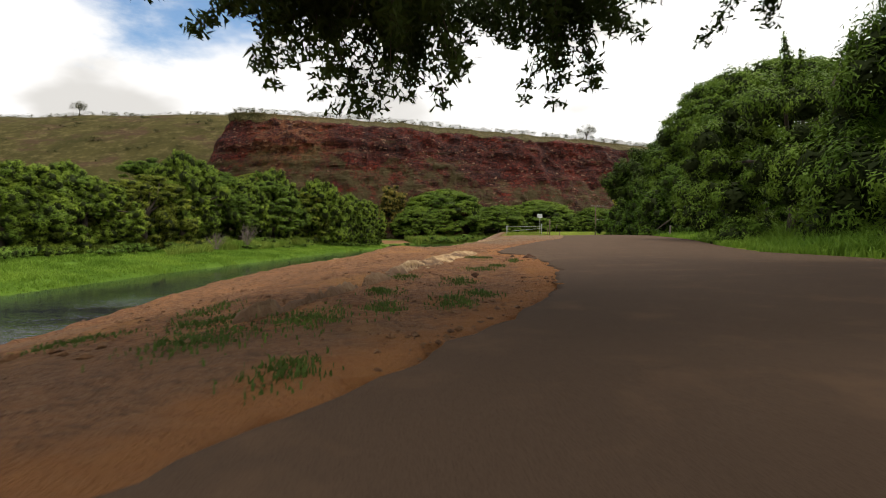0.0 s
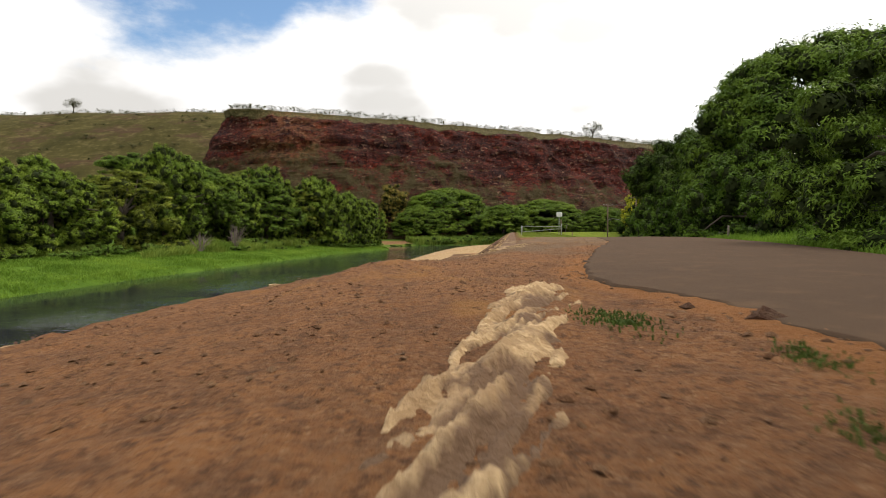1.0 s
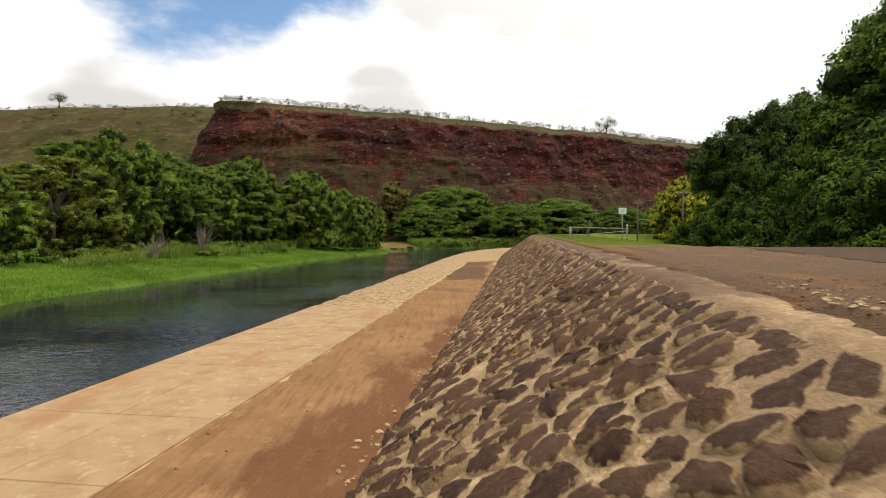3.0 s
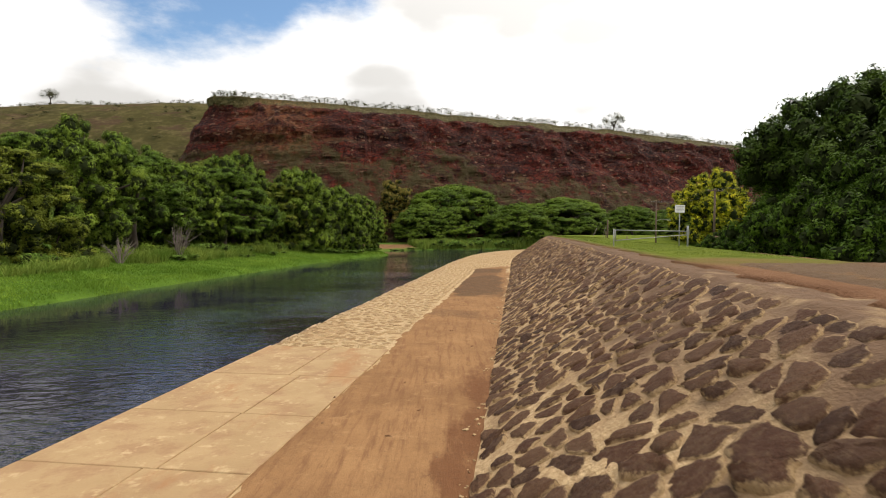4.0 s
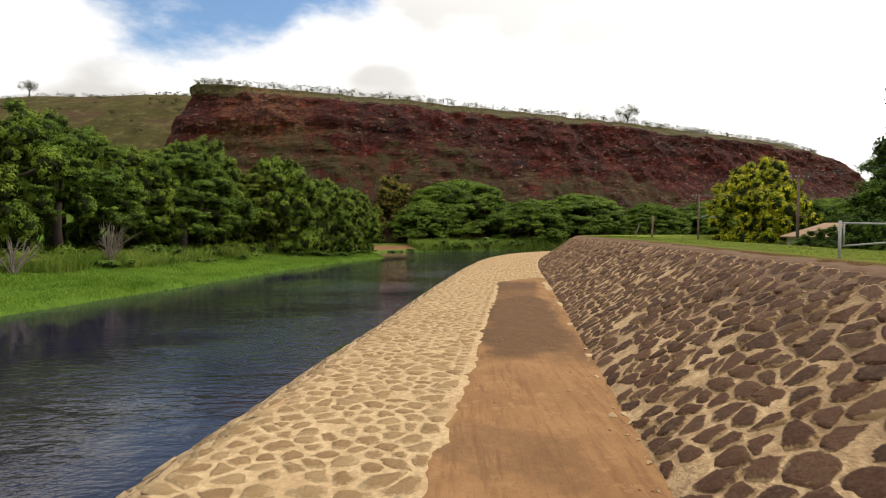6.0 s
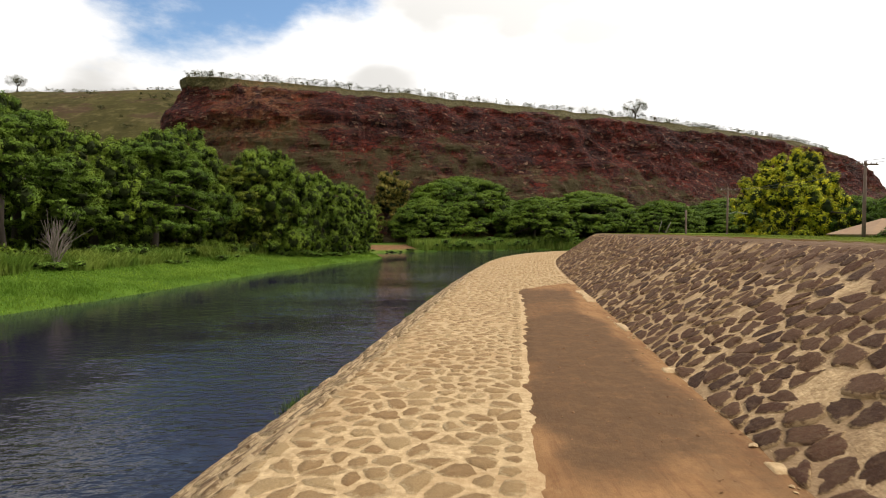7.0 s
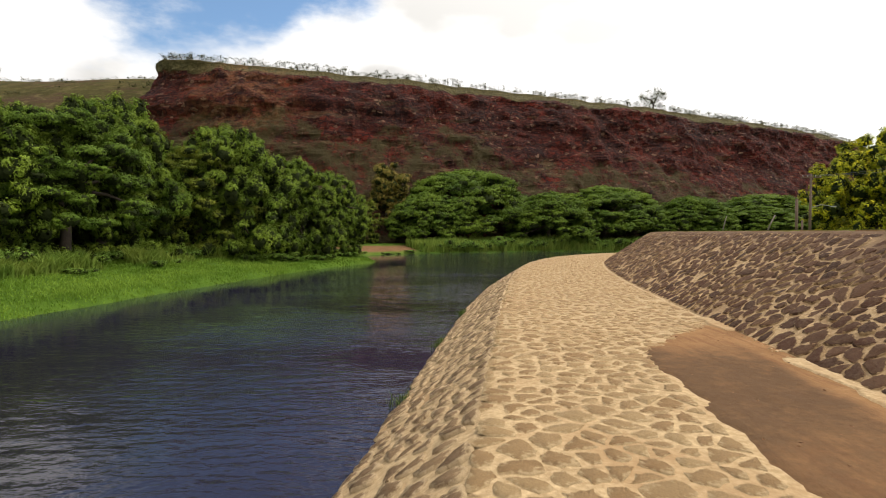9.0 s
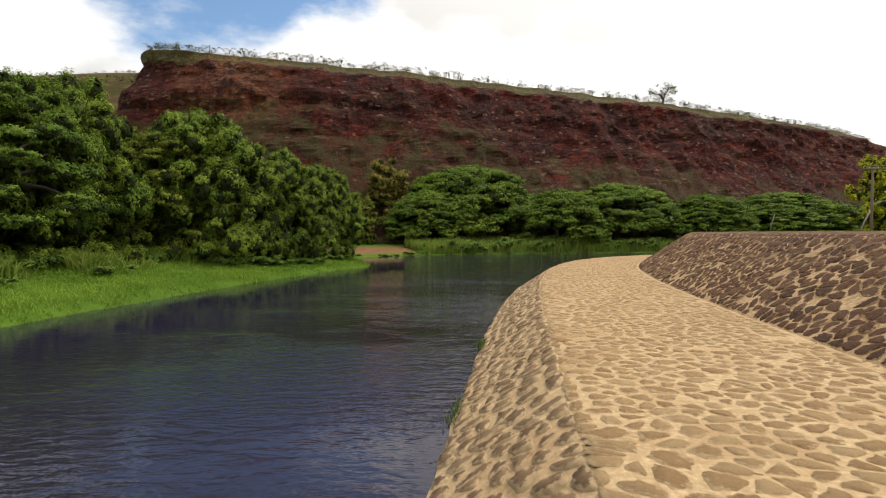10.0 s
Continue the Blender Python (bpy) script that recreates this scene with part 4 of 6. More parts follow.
layered = make_tree("rain_tree", "dark green tree with foliage in flat layers", [(0, 0, -0.3), (0.2, 0.1, 3), (-0.2, 0.2, 6)], 0.4, umbrella_clumps(rng, 7.2, 12.8, 95, 0.06) + umbrella_clumps(rng, 7.4, 8.5, 40, 0.2), 500, 0.21, 0.105, LEAF_DARK, 4)
umbrella_a = make_tree("rain_tree", "wide umbrella-shaped rain tree behind the far bank", [(0, 0, -0.3), (0.3, 0.2, 3), (0.0, 0.5, 6.5)], 0.6, umbrella_clumps(rng, 16, 17.0, 260, 0.03) + umbrella_clumps(rng, 16, 9.0, 90, 0.12), 75, 0.52, 0.27, LEAF_UMBRELLA, 5, core=1, limbs=10, hang=0.2)
umbrella_b = make_tree("rain_tree", "wide umbrella-shaped rain tree behind the far bank", [(0, 0, -0.3), (-0.4, 0.2, 3), (0.3, 0.5, 5.5)], 0.55, umbrella_clumps(rng, 12.5, 14.0, 210, 0.03) + umbrella_clumps(rng, 12.5, 7.5, 70, 0.12), 85, 0.5, 0.26, LEAF_UMBRELLA, 6, core=1, limbs=10, hang=0.2)

rows = {0: [], 1: [], 2: [], 3: []}
g = np.random.default_rng(5)
for row, (off, pattern, tall) in enumerate(((0, (0, 1, 2, 0, 3, 1, 0, 2), 1.0), (11, (1, 0, 3, 0, 2, 0, 1), 1.1))):
    for k, ty in enumerate(np.arange(64 + 4 * row, 172 - 8 * row, (11.0, 17.0)[row])):
        d = float(np.interp(ty, [30, 120, 138, 152, 166, 175], [19.5, 18.5, 15, 8.5, 6.0, 7])) + off + g.uniform(-1.2, 1.2)
        tx, ty2 = BANK.at(BANK.arc(ty), -d)
        rows[pattern[k % len(pattern)]].append((float(tx), float(ty2), g.uniform(0, 360), g.uniform(1.1, 1.3) * (1 if ty < 145 else 0.92), tall * g.uniform(0.98, 1.12) * float(np.interp(ty, [60, 84, 104], [0.74, 0.80, 1.0]))))
rows[0] += [(-32, 146, 200, 1.28, 1.0), (-43, 139, 80, 1.3, 1.1)]
rows[3] += [(-39, 126, 20, 1.15, 1.0)]
rows[1] += [(-30, 186, 30, 1.0, 1.0), (-28, 202, 90, 1.0, 1.0)]
rows[2] += [(-26, 214, 90, 0.8, 1.3)]
for k, kind_of in enumerate((droop_a, droop_b, olive, layered)):
    stand(kind_of, rows[k])
stand(umbrella_a, [(0, 230, 0, 1.25, 0.95), (40, 236, 110, 1.15, 0.82), (92, 250, 160, 1.3, 0.66), (138, 258, 20, 1.1, 0.85), (52, 275, 60, 0.9, 1.55)])
stand(umbrella_b, [(22, 222, 0, 0.95, 1.05), (62, 230, 130, 1.0, 0.95), (112, 242, 40, 1.0, 0.8), (70, 118, 10, 1.0, 0.9), (82, 150, 80, 1.1, 0.9), (-10, 216, 300, 0.85, 1.05), (-40, 218, 130, 0.9, 1.1), (84, 238, 20, 1.0, 0.8)])

big = make_tree("rain_tree", "large dark rain tree with a full dome beside the road", [(0, 0, -0.3), (0.3, 0.1, 2.5), (0.0, 0.4, 5)], 0.8, dome_clumps(rng, 11.5, 18.5, 300, 0.12, 0.5), 130, 0.34, 0.17, LEAF_DARK, 8, core=2, limbs=10, hang=0.4)
stand(big, [(33.2, 58.5, 0, 1.06, 1.0), (47, 101, 220, 0.95, 0.8)])
mango = make_tree("shade_tree", "round dark green tree with a raised crown behind the hedge", [(0, 0, -0.3), (0.2, 0.1, 4), (0.0, 0.3, 8.5)], 0.6, [(x_, y_, z_ + 7.2, a_, b_, c_) for x_, y_, z_, a_, b_, c_ in billow_clumps(rng, 10.4, 9.3, 26, 14, 0.05)], 170, 0.33, 0.17, LEAF_MANGO, 15, core=2, limbs=12, hang=0.6)
stand(mango, [(33.5, 80, 0, 1.0, 1.0)])
bush = make_tree("roadside_bush", "bushy green tree with foliage down to the ground", [(0, 0, -0.2), (0.1, 0, 1), (0, 0.1, 2.2)], 0.22, billow_clumps(rng, 5.8, 6.8, 14, 14, 0.7), 420, 0.22, 0.105, LEAF_BUSH, 9, hang=1.2)
stand(bush, [(23.6, 50.5, 0, 1.1, 1.0), (24.3, 58.5, 160, 1.15, 1.0), (25.5, 69, 60, 1.1, 1.1), (30, 75, 250, 1.15, 1.0), (28, 79.5, 100, 1.1, 1.0), (32, 87, 200, 1.05, 0.95), (35.0, 95, 40, 1.0, 0.85), (23.0, 41, 300, 1.0, 0.85), (31, 99, 80, 0.6, 0.8), (62.5, 148, 10, 1.2, 0.95)])
willow = make_tree("roadside_tree", "feathery light green tree leaning over the grass verge", [(0, 0, -0.2), (0.1, 0, 1.5), (0, 0.1, 3)], 0.28, dome_clumps(rng, 5.6, 7.6, 110, 0.03, 0.8, 2.5) + [(px_ + 0.15 * k_ * tx_, py_, 6.7 + 0.38 * k_, 0.75 - 0.08 * k_, 0.75 - 0.08 * k_, 0.45) for px_, py_, tx_ in ((-0.8, -1.0, -0.3), (0.6, 0.8, 0.2), (2.0, -0.4, 0.4), (3.0, 1.5, 0.1), (1.2, -2.2, -0.1)) for k_ in range(8)], 520, 0.20, 0.06, LEAF_FEATHER, 10, hang=1.4)
stand(willow, [(16.6, 27.0, 0, 1.0, 1.0), (19.0, 17.5, 140, 1.25, 1.0)])
yellow = make_tree("flowering_tree", "round tree covered in yellow-green blossom", [(0, 0, -0.2), (0.1, 0, 1.5), (0, 0.1, 3)], 0.4, billow_clumps(rng, 8.0, 12.4, 20, 13, 0.5), 260, 0.28, 0.15, LEAF_YELLOW, 12)
brown = make_tree("flowering_tree", "tall rounded tree with brownish yellow seed heads", [(0, 0, -0.2), (0.1, 0, 4), (0, 0.1, 9)], 0.45, round_clumps(rng, 6.5, 22.0, 80, 0.12), 110, 0.5, 0.26, LEAF_BROWN, 13, core=1)
stand(brown, [(-19.5, 224, 0, 1.0, 1.0)])
stand(yellow, [(53, 151, 0, 1.2, 0.95)])

# the tree over the start of the way: limbs reach out above the road
rng = np.random.default_rng(23)
over = tagged(new("overhanging_tree"), "tall tree whose dark feathery branches hang over the road", "tree")
v, f = tube([(-5.2, -6.5, -0.3), (-5.0, -6.2, 2.2), (-4.4, -5.2, 4.6)], [0.5, 0.42, 0.34], 10)
twigs, sprays = [], []
limbs = [[(-4.4, -5.2, 4.4), (-3.4, -1.0, 6.4), (-2.6, 4.0, 6.0), (-2.1, 8.4, 4.75)], [(-4.4, -5.2, 4.4), (-2.0, -1.5, 6.8), (-0.8, 4.5, 6.2), (-0.6, 8.6, 4.5)],
         [(-4.4, -5.2, 4.4), (-1.0, -2.0, 6.8), (1.2, 3.5, 6.4), (1.9, 8.8, 4.75)], [(-4.4, -5.2, 4.4), (0.5, -3.0, 6.8), (4.4, 3.5, 7.0), (5.6, 9.4, 5.5)]]
EYE_AT = Vector((0, 0, 1.0))
for k, limb in enumerate(limbs):
    P = [Vector(q) for q in limb]
    P[2], P[3] = EYE_AT + (P[2] - EYE_AT) * 0.64, EYE_AT + (P[3] - EYE_AT) * 0.64
    pts = []
    for i in range(3):
        for t in (0.0, 0.25, 0.5, 0.75):
            pts.append(P[i].lerp(P[i + 1], t) + Vector(rng.normal(size=3) * 0.12))
    pts.append(P[3])
    tube(pts, np.linspace(0.2, 0.02, len(pts)), 7, v, f)
    for i in range(8, len(pts)):
        for _ in range((30 if k < 3 else 6) if i > 9 else 44 * (k < 3)):
            end = pts[i] + Vector((rng.normal() * 0.56, rng.normal() * 0.4, -abs(rng.normal()) * 0.46 * (1.3 if k == 1 else 1.0)))
            if end.z < 2.15:
                end.z = 2.15 + rng.random() * 0.3
            mid = pts[i].lerp(end, 0.55) + Vector((0, 0, 0.16))
            tube([pts[i], mid, end], [0.010, 0.007, 0.003], 4, v, f)
            for t in np.linspace(0.1, 1.0, 8):
                sprays.append(np.array(pts[i].lerp(mid, t * 2) if t < 0.5 else mid.lerp(end, t * 2 - 1)))
link_mesh("trunk", v, f, BARK, over, soft=True)
C, N = [], []
for p in sprays:
    n = 30
    q = p + np.stack([rng.normal(size=n) * 0.055, rng.normal(size=n) * 0.055, -rng.random(n) * 0.11 + 0.03], 1)
    C.append(q)
    N.append(rng.normal(size=(n, 3)) + np.array([0, 0, 0.3]))
C, N = np.concatenate(C), np.concatenate(N)
N /= np.linalg.norm(N, axis=1)[:, None]
verts, quads = [], []
leaf_arrays(C, N, 0.10, 0.038, rng, verts, quads, 0, 0.5)
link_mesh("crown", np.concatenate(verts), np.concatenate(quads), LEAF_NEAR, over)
# canopy out of view, added on the sun's side to shade the road
rows = []
for _ in range(190):
    tx, ty = rng.uniform(5.0, 17), 12.0 - 20 * rng.random() ** 0.8
    rows.append((tx, ty, max(6.8, 3.2 + 0.45 * ty) + rng.uniform(0, 2.5), rng.uniform(1.3, 2.1), rng.uniform(1.3, 2.1), rng.uniform(0.6, 1.0)))
# more unseen clumps, mostly behind the start, added to cut the skylight on the road
for _ in range(28):
    rows.append((rng.uniform(-3.0, 14), rng.uniform(-15, 1.5), rng.uniform(7.0, 9.5), rng.uniform(1.4, 2.2), rng.uniform(1.4, 2.2), rng.uniform(0.6, 1.0)))
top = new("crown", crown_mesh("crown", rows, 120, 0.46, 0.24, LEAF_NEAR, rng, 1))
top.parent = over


def blades(name, x, y, z, height, width, material, label, category, rng, lean=0.35):
    """Grass: one bent blade of two faces for each foot."""
    n = len(x)
    w = rng.uniform(0, 2 * math.pi, n)
    h = height * rng.uniform(0.55, 1.25, n)
    dx, dy = np.cos(w), np.sin(w)
    lx, ly = rng.normal(size=n) * lean * h, rng.normal(size=n) * lean * h
    wd = width * rng.uniform(0.6, 1.3, n)
    foot_a = np.stack([x - dx * wd, y - dy * wd, z - 0.05], 1)
    foot_b = np.stack([x + dx * wd, y + dy * wd, z - 0.05], 1)
    mid_a = np.stack([x - dx * wd * 0.8 + lx * 0.35, y - dy * wd * 0.8 + ly * 0.35, z + h * 0.6], 1)
    mid_b = np.stack([x + dx * wd * 0.8 + lx * 0.35, y + dy * wd * 0.8 + ly * 0.35, z + h * 0.6], 1)
    tip = np.stack([x + lx, y + ly, z + h], 1)
    v = np.stack([foot_a, foot_b, mid_b, mid_a, tip], 1).reshape(-1, 3)
    i = np.arange(n) * 5
    faces = np.stack([i, i + 1, i + 2, i + 3], 1).tolist() + np.stack([i + 3, i + 2, i + 4], 1).tolist()
    return tagged(link_mesh(name, v, faces, material), label, category, kind="stuff")


def on_bank(a0, a1, d0, d1, n, rng):
    a, d = rng.uniform(a0, a1, n), rng.uniform(d0, d1, n)
    x, y = BANK.at(a, -d)
    return x, y, land_z(x, y)[0]


rng = np.random.default_rng(31)
x, y, z = on_bank(BANK.arc(41), BANK.arc(172), 0.05, 13, 85000, rng)
keep = fbm(x * 0.35, y * 0.35, 3, 3) > 0.25
blades("grass", x[keep], y[keep], z[keep], 0.10 + 0.95 * fbm(x[keep] * 0.25, y[keep] * 0.25, 4, 8) ** 3, 0.036, GRASS, "bright green grass on the river bank", "grass", rng, 0.65)
x, y, z = on_bank(BANK.arc(70), BANK.arc(150), 8.0, 16, 40000, rng)
keep = fbm(x * 0.12, y * 0.12, 3, 14) > 0.45
blades("reeds", x[keep], y[keep], z[keep], 0.5 + 1.1 * fbm(x[keep] * 0.3, y[keep] * 0.3, 3, 15), 0.07, REED, "tall pale green reeds in front of the trees", "reeds", rng, 0.5)
x, y, z = on_bank(BANK.arc(199), BANK.arc(199) + 135, 0.2, 9, 26000, rng)
blades("reeds", x, y, z, 1.2 + 1.9 * fbm(x * 0.2, y * 0.2, 3, 19), 0.1, REED, "tall reeds along the far river bank", "reeds", rng, 0.25)
# grass beside the road
a, d = rng.uniform(ROAD_L.arc(-4), ROAD_L.arc(70), 30000), 7.15 + 5.5 * rng.random(30000) ** 1.4
x, y = ROAD_L.at(a, d)
z = land_z(x, y)[0]
keep = fbm(x * 0.6, y * 0.6, 3, 24) + 0.12 * (d - 7) > 0.42
blades("grass", x[keep], y[keep], z[keep], 0.20 + 0.15 * (d[keep] - 7.1), 0.02, GRASS, "green grass verge along the road", "grass", rng, 0.4)
a, d = rng.uniform(TOE.arc(52), TOE.arc(125), 60000), rng.uniform(5.8, 16, 60000)
x, y = TOE.at(a, d)
keep = land_z(x, y)[1] > 0.6
blades("grass", x[keep], y[keep], land_z(x, y)[0][keep], 0.032, 0.006, LAWN, "mown lawn on top of the levee", "lawn", rng, 0.5)

# leafy shrubs and bare bushes on the bank
def shrub(name, label, r, h, seed, material):
    g = np.random.default_rng(seed)
    root = tagged(new(name), label, "bush")
    v, f = tube([(0, 0, -0.2), (0, 0, h * 0.5)], [0.06, 0.03], 6)
    link_mesh("stem", v, f, BARK, root)
    rows = [(g.normal() * r * 0.45, g.normal() * r * 0.45, h * g.uniform(0.3, 0.75), r * 0.42, r * 0.42, h * 0.3) for _ in range(9)]
    c = new("foliage", crown_mesh("foliage", rows, 300, 0.26, 0.15, material, g, 1))
    c.parent = root
    return root


stand(shrub("shrub", "rounded leafy shrub among the bank grass", 1.9, 2.0, 3, LEAF_SHRUB), [(-37.5, 115, 0, 1.1, 1), (-27, 141, 70, 0.8, 0.8), (-31, 127, 100, 0.7, 0.7), (-22, 152, 30, 0.8, 0.7), (-19.5, 160, 200, 0.8, 0.7), (-33, 118, 10, 0.6, 0.6), (-24, 147, 50, 0.7, 0.7), (-16.8, 194.2, 20, 0.8, 0.5), (-12.5, 198.3, 50, 0.8, 0.5), (-20.5, 171, 50, 0.8, 0.6), (-23, 173, 80, 0.9, 0.7),
      (-4, 203.5, 0, 1.1, 0.8), (1, 207, 90, 1.0, 0.7), (-23, 158, 120, 0.8, 0.8), (-36, 104, 60, 0.8, 0.7)] + [(*(float(q) for q in BANK.at(BANK.arc(ty), -float(np.interp(ty, [30, 125, 150, 165], [12.5, 11, 5.5, 3.5])) + rng.uniform(-1.5, 1.5))), rng.uniform(0, 360), rng.uniform(0.5, 0.9), rng.uniform(0.8, 1.2)) for ty in np.arange(40, 166, 5.0)] + [(*(float(q) for q in BANK.at(BANK.arc(200) + 3.0 * k, -rng.uniform(0.9, 5.5))), rng.uniform(0, 360), rng.uniform(0.9, 1.6), rng.uniform(0.8, 1.3)) for k in range(44)])


def dead_bush(seed):
    g = np.random.default_rng(seed)
    root = tagged(new("bare_bush"), "leafless grey bush on the river bank", "bush")
    v, f = [], []
    for _ in range(16):
        e = np.array([g.normal() * 0.75, g.normal() * 0.75, g.uniform(1.6, 3.2)])
        m1 = e * 0.5 + np.array([0, 0, 0.2])
        tube([(0, 0, -0.1), tuple(m1), tuple(e)], [0.06, 0.04, 0.015], 5, v, f)
        for _ in range(3):
            tube([tuple(m1), tuple(e + g.normal(size=3) * 0.45)], [0.03, 0.01], 4, v, f)
    link_mesh("crown", v, f, BARE, root)
    return root


stand(dead_bush(4), [(-36.5, 105, 0, 1.25, 1.1), (-37.6, 94, 80, 1.0, 0.9)])

# thin scrub along the skyline
rng = np.random.default_rng(41)
rows, v, f = [], [], []
spots = [(LIP.at(a, -g), float(np.interp(a, LIP.a, lz)) + 0.035 * g) for a, g in zip(rng.uniform(lip_arc(-91), lip_arc(195), 1150), 2 + 30 * rng.random(1150) ** 2)]
hx = rng.uniform(-330, -92, 480)
hy = 318 - 0.12 * (hx + 90) + rng.uniform(-2, 10, 480)
hz = land_z(hx, hy)[0]
spots += [((a, b), c) for a, b, c in zip(hx, hy, hz)]
for (px, py), pz in spots:
    h = rng.uniform(1.9, 2.9)
    tube([(px, py, pz - 0.8), (px + rng.normal() * 0.2, py, pz + h * 0.85)], [0.10, 0.05], 4, v, f)
    for _ in range(4):
        rows.append((px + rng.normal() * 0.8, py + rng.normal() * 0.8, pz + h * (1.0 - 0.8 * rng.random() ** 1.8), rng.uniform(0.5, 1.0), 0.8, rng.uniform(0.25, 0.5)))
scrub = new("scrub_trees", crown_mesh("scrub_trees", rows, 40, 0.36, 0.18, LEAF_SCRUB, rng, core=0))
tagged(scrub, "thin line of small trees along the skyline", "trees", kind="stuff")
tagged(link_mesh("scrub_stems", v, f, BARK), "thin stems of the skyline trees", "trees", kind="stuff")
rows = []
hx, hq = rng.uniform(-330, -95, 120), rng.uniform(6, 95, 120)
hy = 316 - 0.12 * (hx + 90) - hq
for px, py, pz in zip(hx, hy, land_z(hx, hy)[0]):
    r = rng.uniform(0.7, 2.2)
    for _ in range(3):
        rows.append((px + rng.normal() * r, py + rng.normal() * r, pz + r * 0.3, r, r, r * 0.5))
tagged(new("hillside_scrub", crown_mesh("hillside_scrub", rows, 12, 0.7, 0.45, LEAF_HILL, rng, core=0)), "low dark scrub scattered over the dry hillside", "scrub", kind="stuff")
lone = make_tree("lone_tree", "lone spreading tree on the mesa's edge", [(0, 0, -0.5), (0.2, 0, 2.5)], 0.3, round_clumps(np.random.default_rng(2), 4.6, 7.4, 46, 0.3), 30, 0.42, 0.2, LEAF_SCRUB, 14, core=0)
lone.matrix_basis = pose(74.5, 297, 47.0) @ Matrix.Diagonal((1.3, 1.3, 1.3, 1))
copy_thing(lone, pose(-205, 322, float(land_z(np.array([-205.0]), np.array([322.0]))[0][0])) @ Matrix.Diagonal((0.9, 0.9, 0.8, 1)))

# ---- things on the levee ----


def level(x, y):
    return float(land_z(np.array([x]), np.array([y]))[0][0])


def steel_gate(ax, ay, bx, by):
    """A tapered swing barrier of steel pipe between two posts."""
    a, b = Vector((ax, ay, level(ax, ay))), Vector((bx, by, level(bx, by)))
    root = tagged(new("barrier_gate"), "grey steel pipe barrier gate across the levee top", "gate")
    root.matrix_basis = Matrix.Translation(a)
    d = b - a
    up = Vector((0, 0, 1))
    bar = [("post", [-0.3 * up, 0.92 * up], 0.036), ("post", [d - 0.3 * up, d + 1.1 * up], 0.046), ("top_rail", [0.86 * up, d + 0.80 * up], 0.024), ("lower_rail", [0.30 * up + d * 0.02, d + 0.62 * up], 0.024),
           ("end_stile", [0.28 * up + d * 0.025, 0.88 * up + d * 0.025], 0.022)]
    for name, pts, r in bar:
        v, f = tube(pts, [r] * len(pts), 12)
        link_mesh(name, v, f, STEEL, root, soft=True)
    part("hinge_plate", box_bm(0.1, 0.16, 0.3, d + up * 0.72, 0.01), STEEL, root)
    return root


def notice(x, y):
    z = level(x, y)
    root = tagged(new("notice_sign"), "white notice sign on a thin steel pole", "sign")
    root.matrix_basis = pose(x, y, z, 0, 0, 6)
    v, f = tube([(0, 0, -0.3), (0, 0, 2.22)], [0.03, 0.03], 10)
    link_mesh("pole", v, f, STEEL, root, soft=True)
    board = part("board", box_bm(0.56, 0.02, 0.42, (0, -0.04, 2.02), 0.006), SIGN_WHITE, root)
    for k, w in enumerate((0.42, 0.36, 0.44, 0.3)):
        part("text_bar", box_bm(w, 0.004, 0.022, (-0.02 * (k % 2), -0.053, 2.14 - 0.075 * k)), SIGN_INK, board)
    return root


steel_gate(7.05, 62.8, 10.85, 62.5)
notice(10.85, 63.6)


def utility_pole(x, y, h, arms, lamp=False, turn=0.0):
    root = tagged(new("utility_pole"), "weathered wooden utility pole with crossarms", "utility pole")
    root.matrix_basis = pose(x, y, level(x, y), 0, 0, turn)
    v, f = tube([(0, 0, -0.5), (0, 0, h * 0.5), (0.03, 0, h)], [0.17, 0.145, 0.11], 10)
    link_mesh("pole", v, f, POLE_WOOD, root, soft=True)
    for z in arms:
        arm = part("crossarm", box_bm(2.3, 0.1, 0.13, (0, -0.14, z), 0.01), POLE_WOOD, root)
        for dx in (-1.0, -0.45, 0.45, 1.0):
            v, f = tube([(dx, -0.14, z + 0.06), (dx, -0.14, z + 0.14), (dx, -0.14, z + 0.2)], [0.03, 0.06, 0.04], 8)
            link_mesh("insulator", v, f, PORCELAIN, arm)
    if lamp:
        v, f = tube([(0, 0, h * 0.56), (1.0, -0.3, h * 0.60), (1.9, -0.6, h * 0.585)], [0.04, 0.035, 0.03], 8)
        link_mesh("lamp_arm", v, f, STEEL, root)
        part("lamp_head", box_bm(0.7, 0.24, 0.14, (2.2, -0.68, h * 0.575), 0.04), STEEL, root)
    return root


utility_pole(38.0, 141.5, 9.0, (8.6,), True)
utility_pole(33, 107, 8.6, (8.3,), False, 10)
utility_pole(60, 165, 8.0, (), False)


def cable(p, q, sag):
    p, q = Vector(p), Vector(q)
    pts = [p.lerp(q, t) - Vector((0, 0, sag * 4 * t * (1 - t))) for t in np.linspace(0, 1, 13)]
    v, f = tube(pts, [0.02] * 13, 5)
    tagged(link_mesh("power_cable", v, f, WIRE), "thin black overhead cable slung between utility poles", "cable", group="overhead cables")


zp, zq = level(38.0, 141.5) + 8.8, level(33, 107) + 8.5
for dx in (-1.0, 1.0):
    cable((38.0 + dx, 141.36, zp), (33 + dx, 106.86, zq), 0.8)
    cable((33 + dx, 106.86, zq), (27 + dx, 35, 6.2), 0.7)


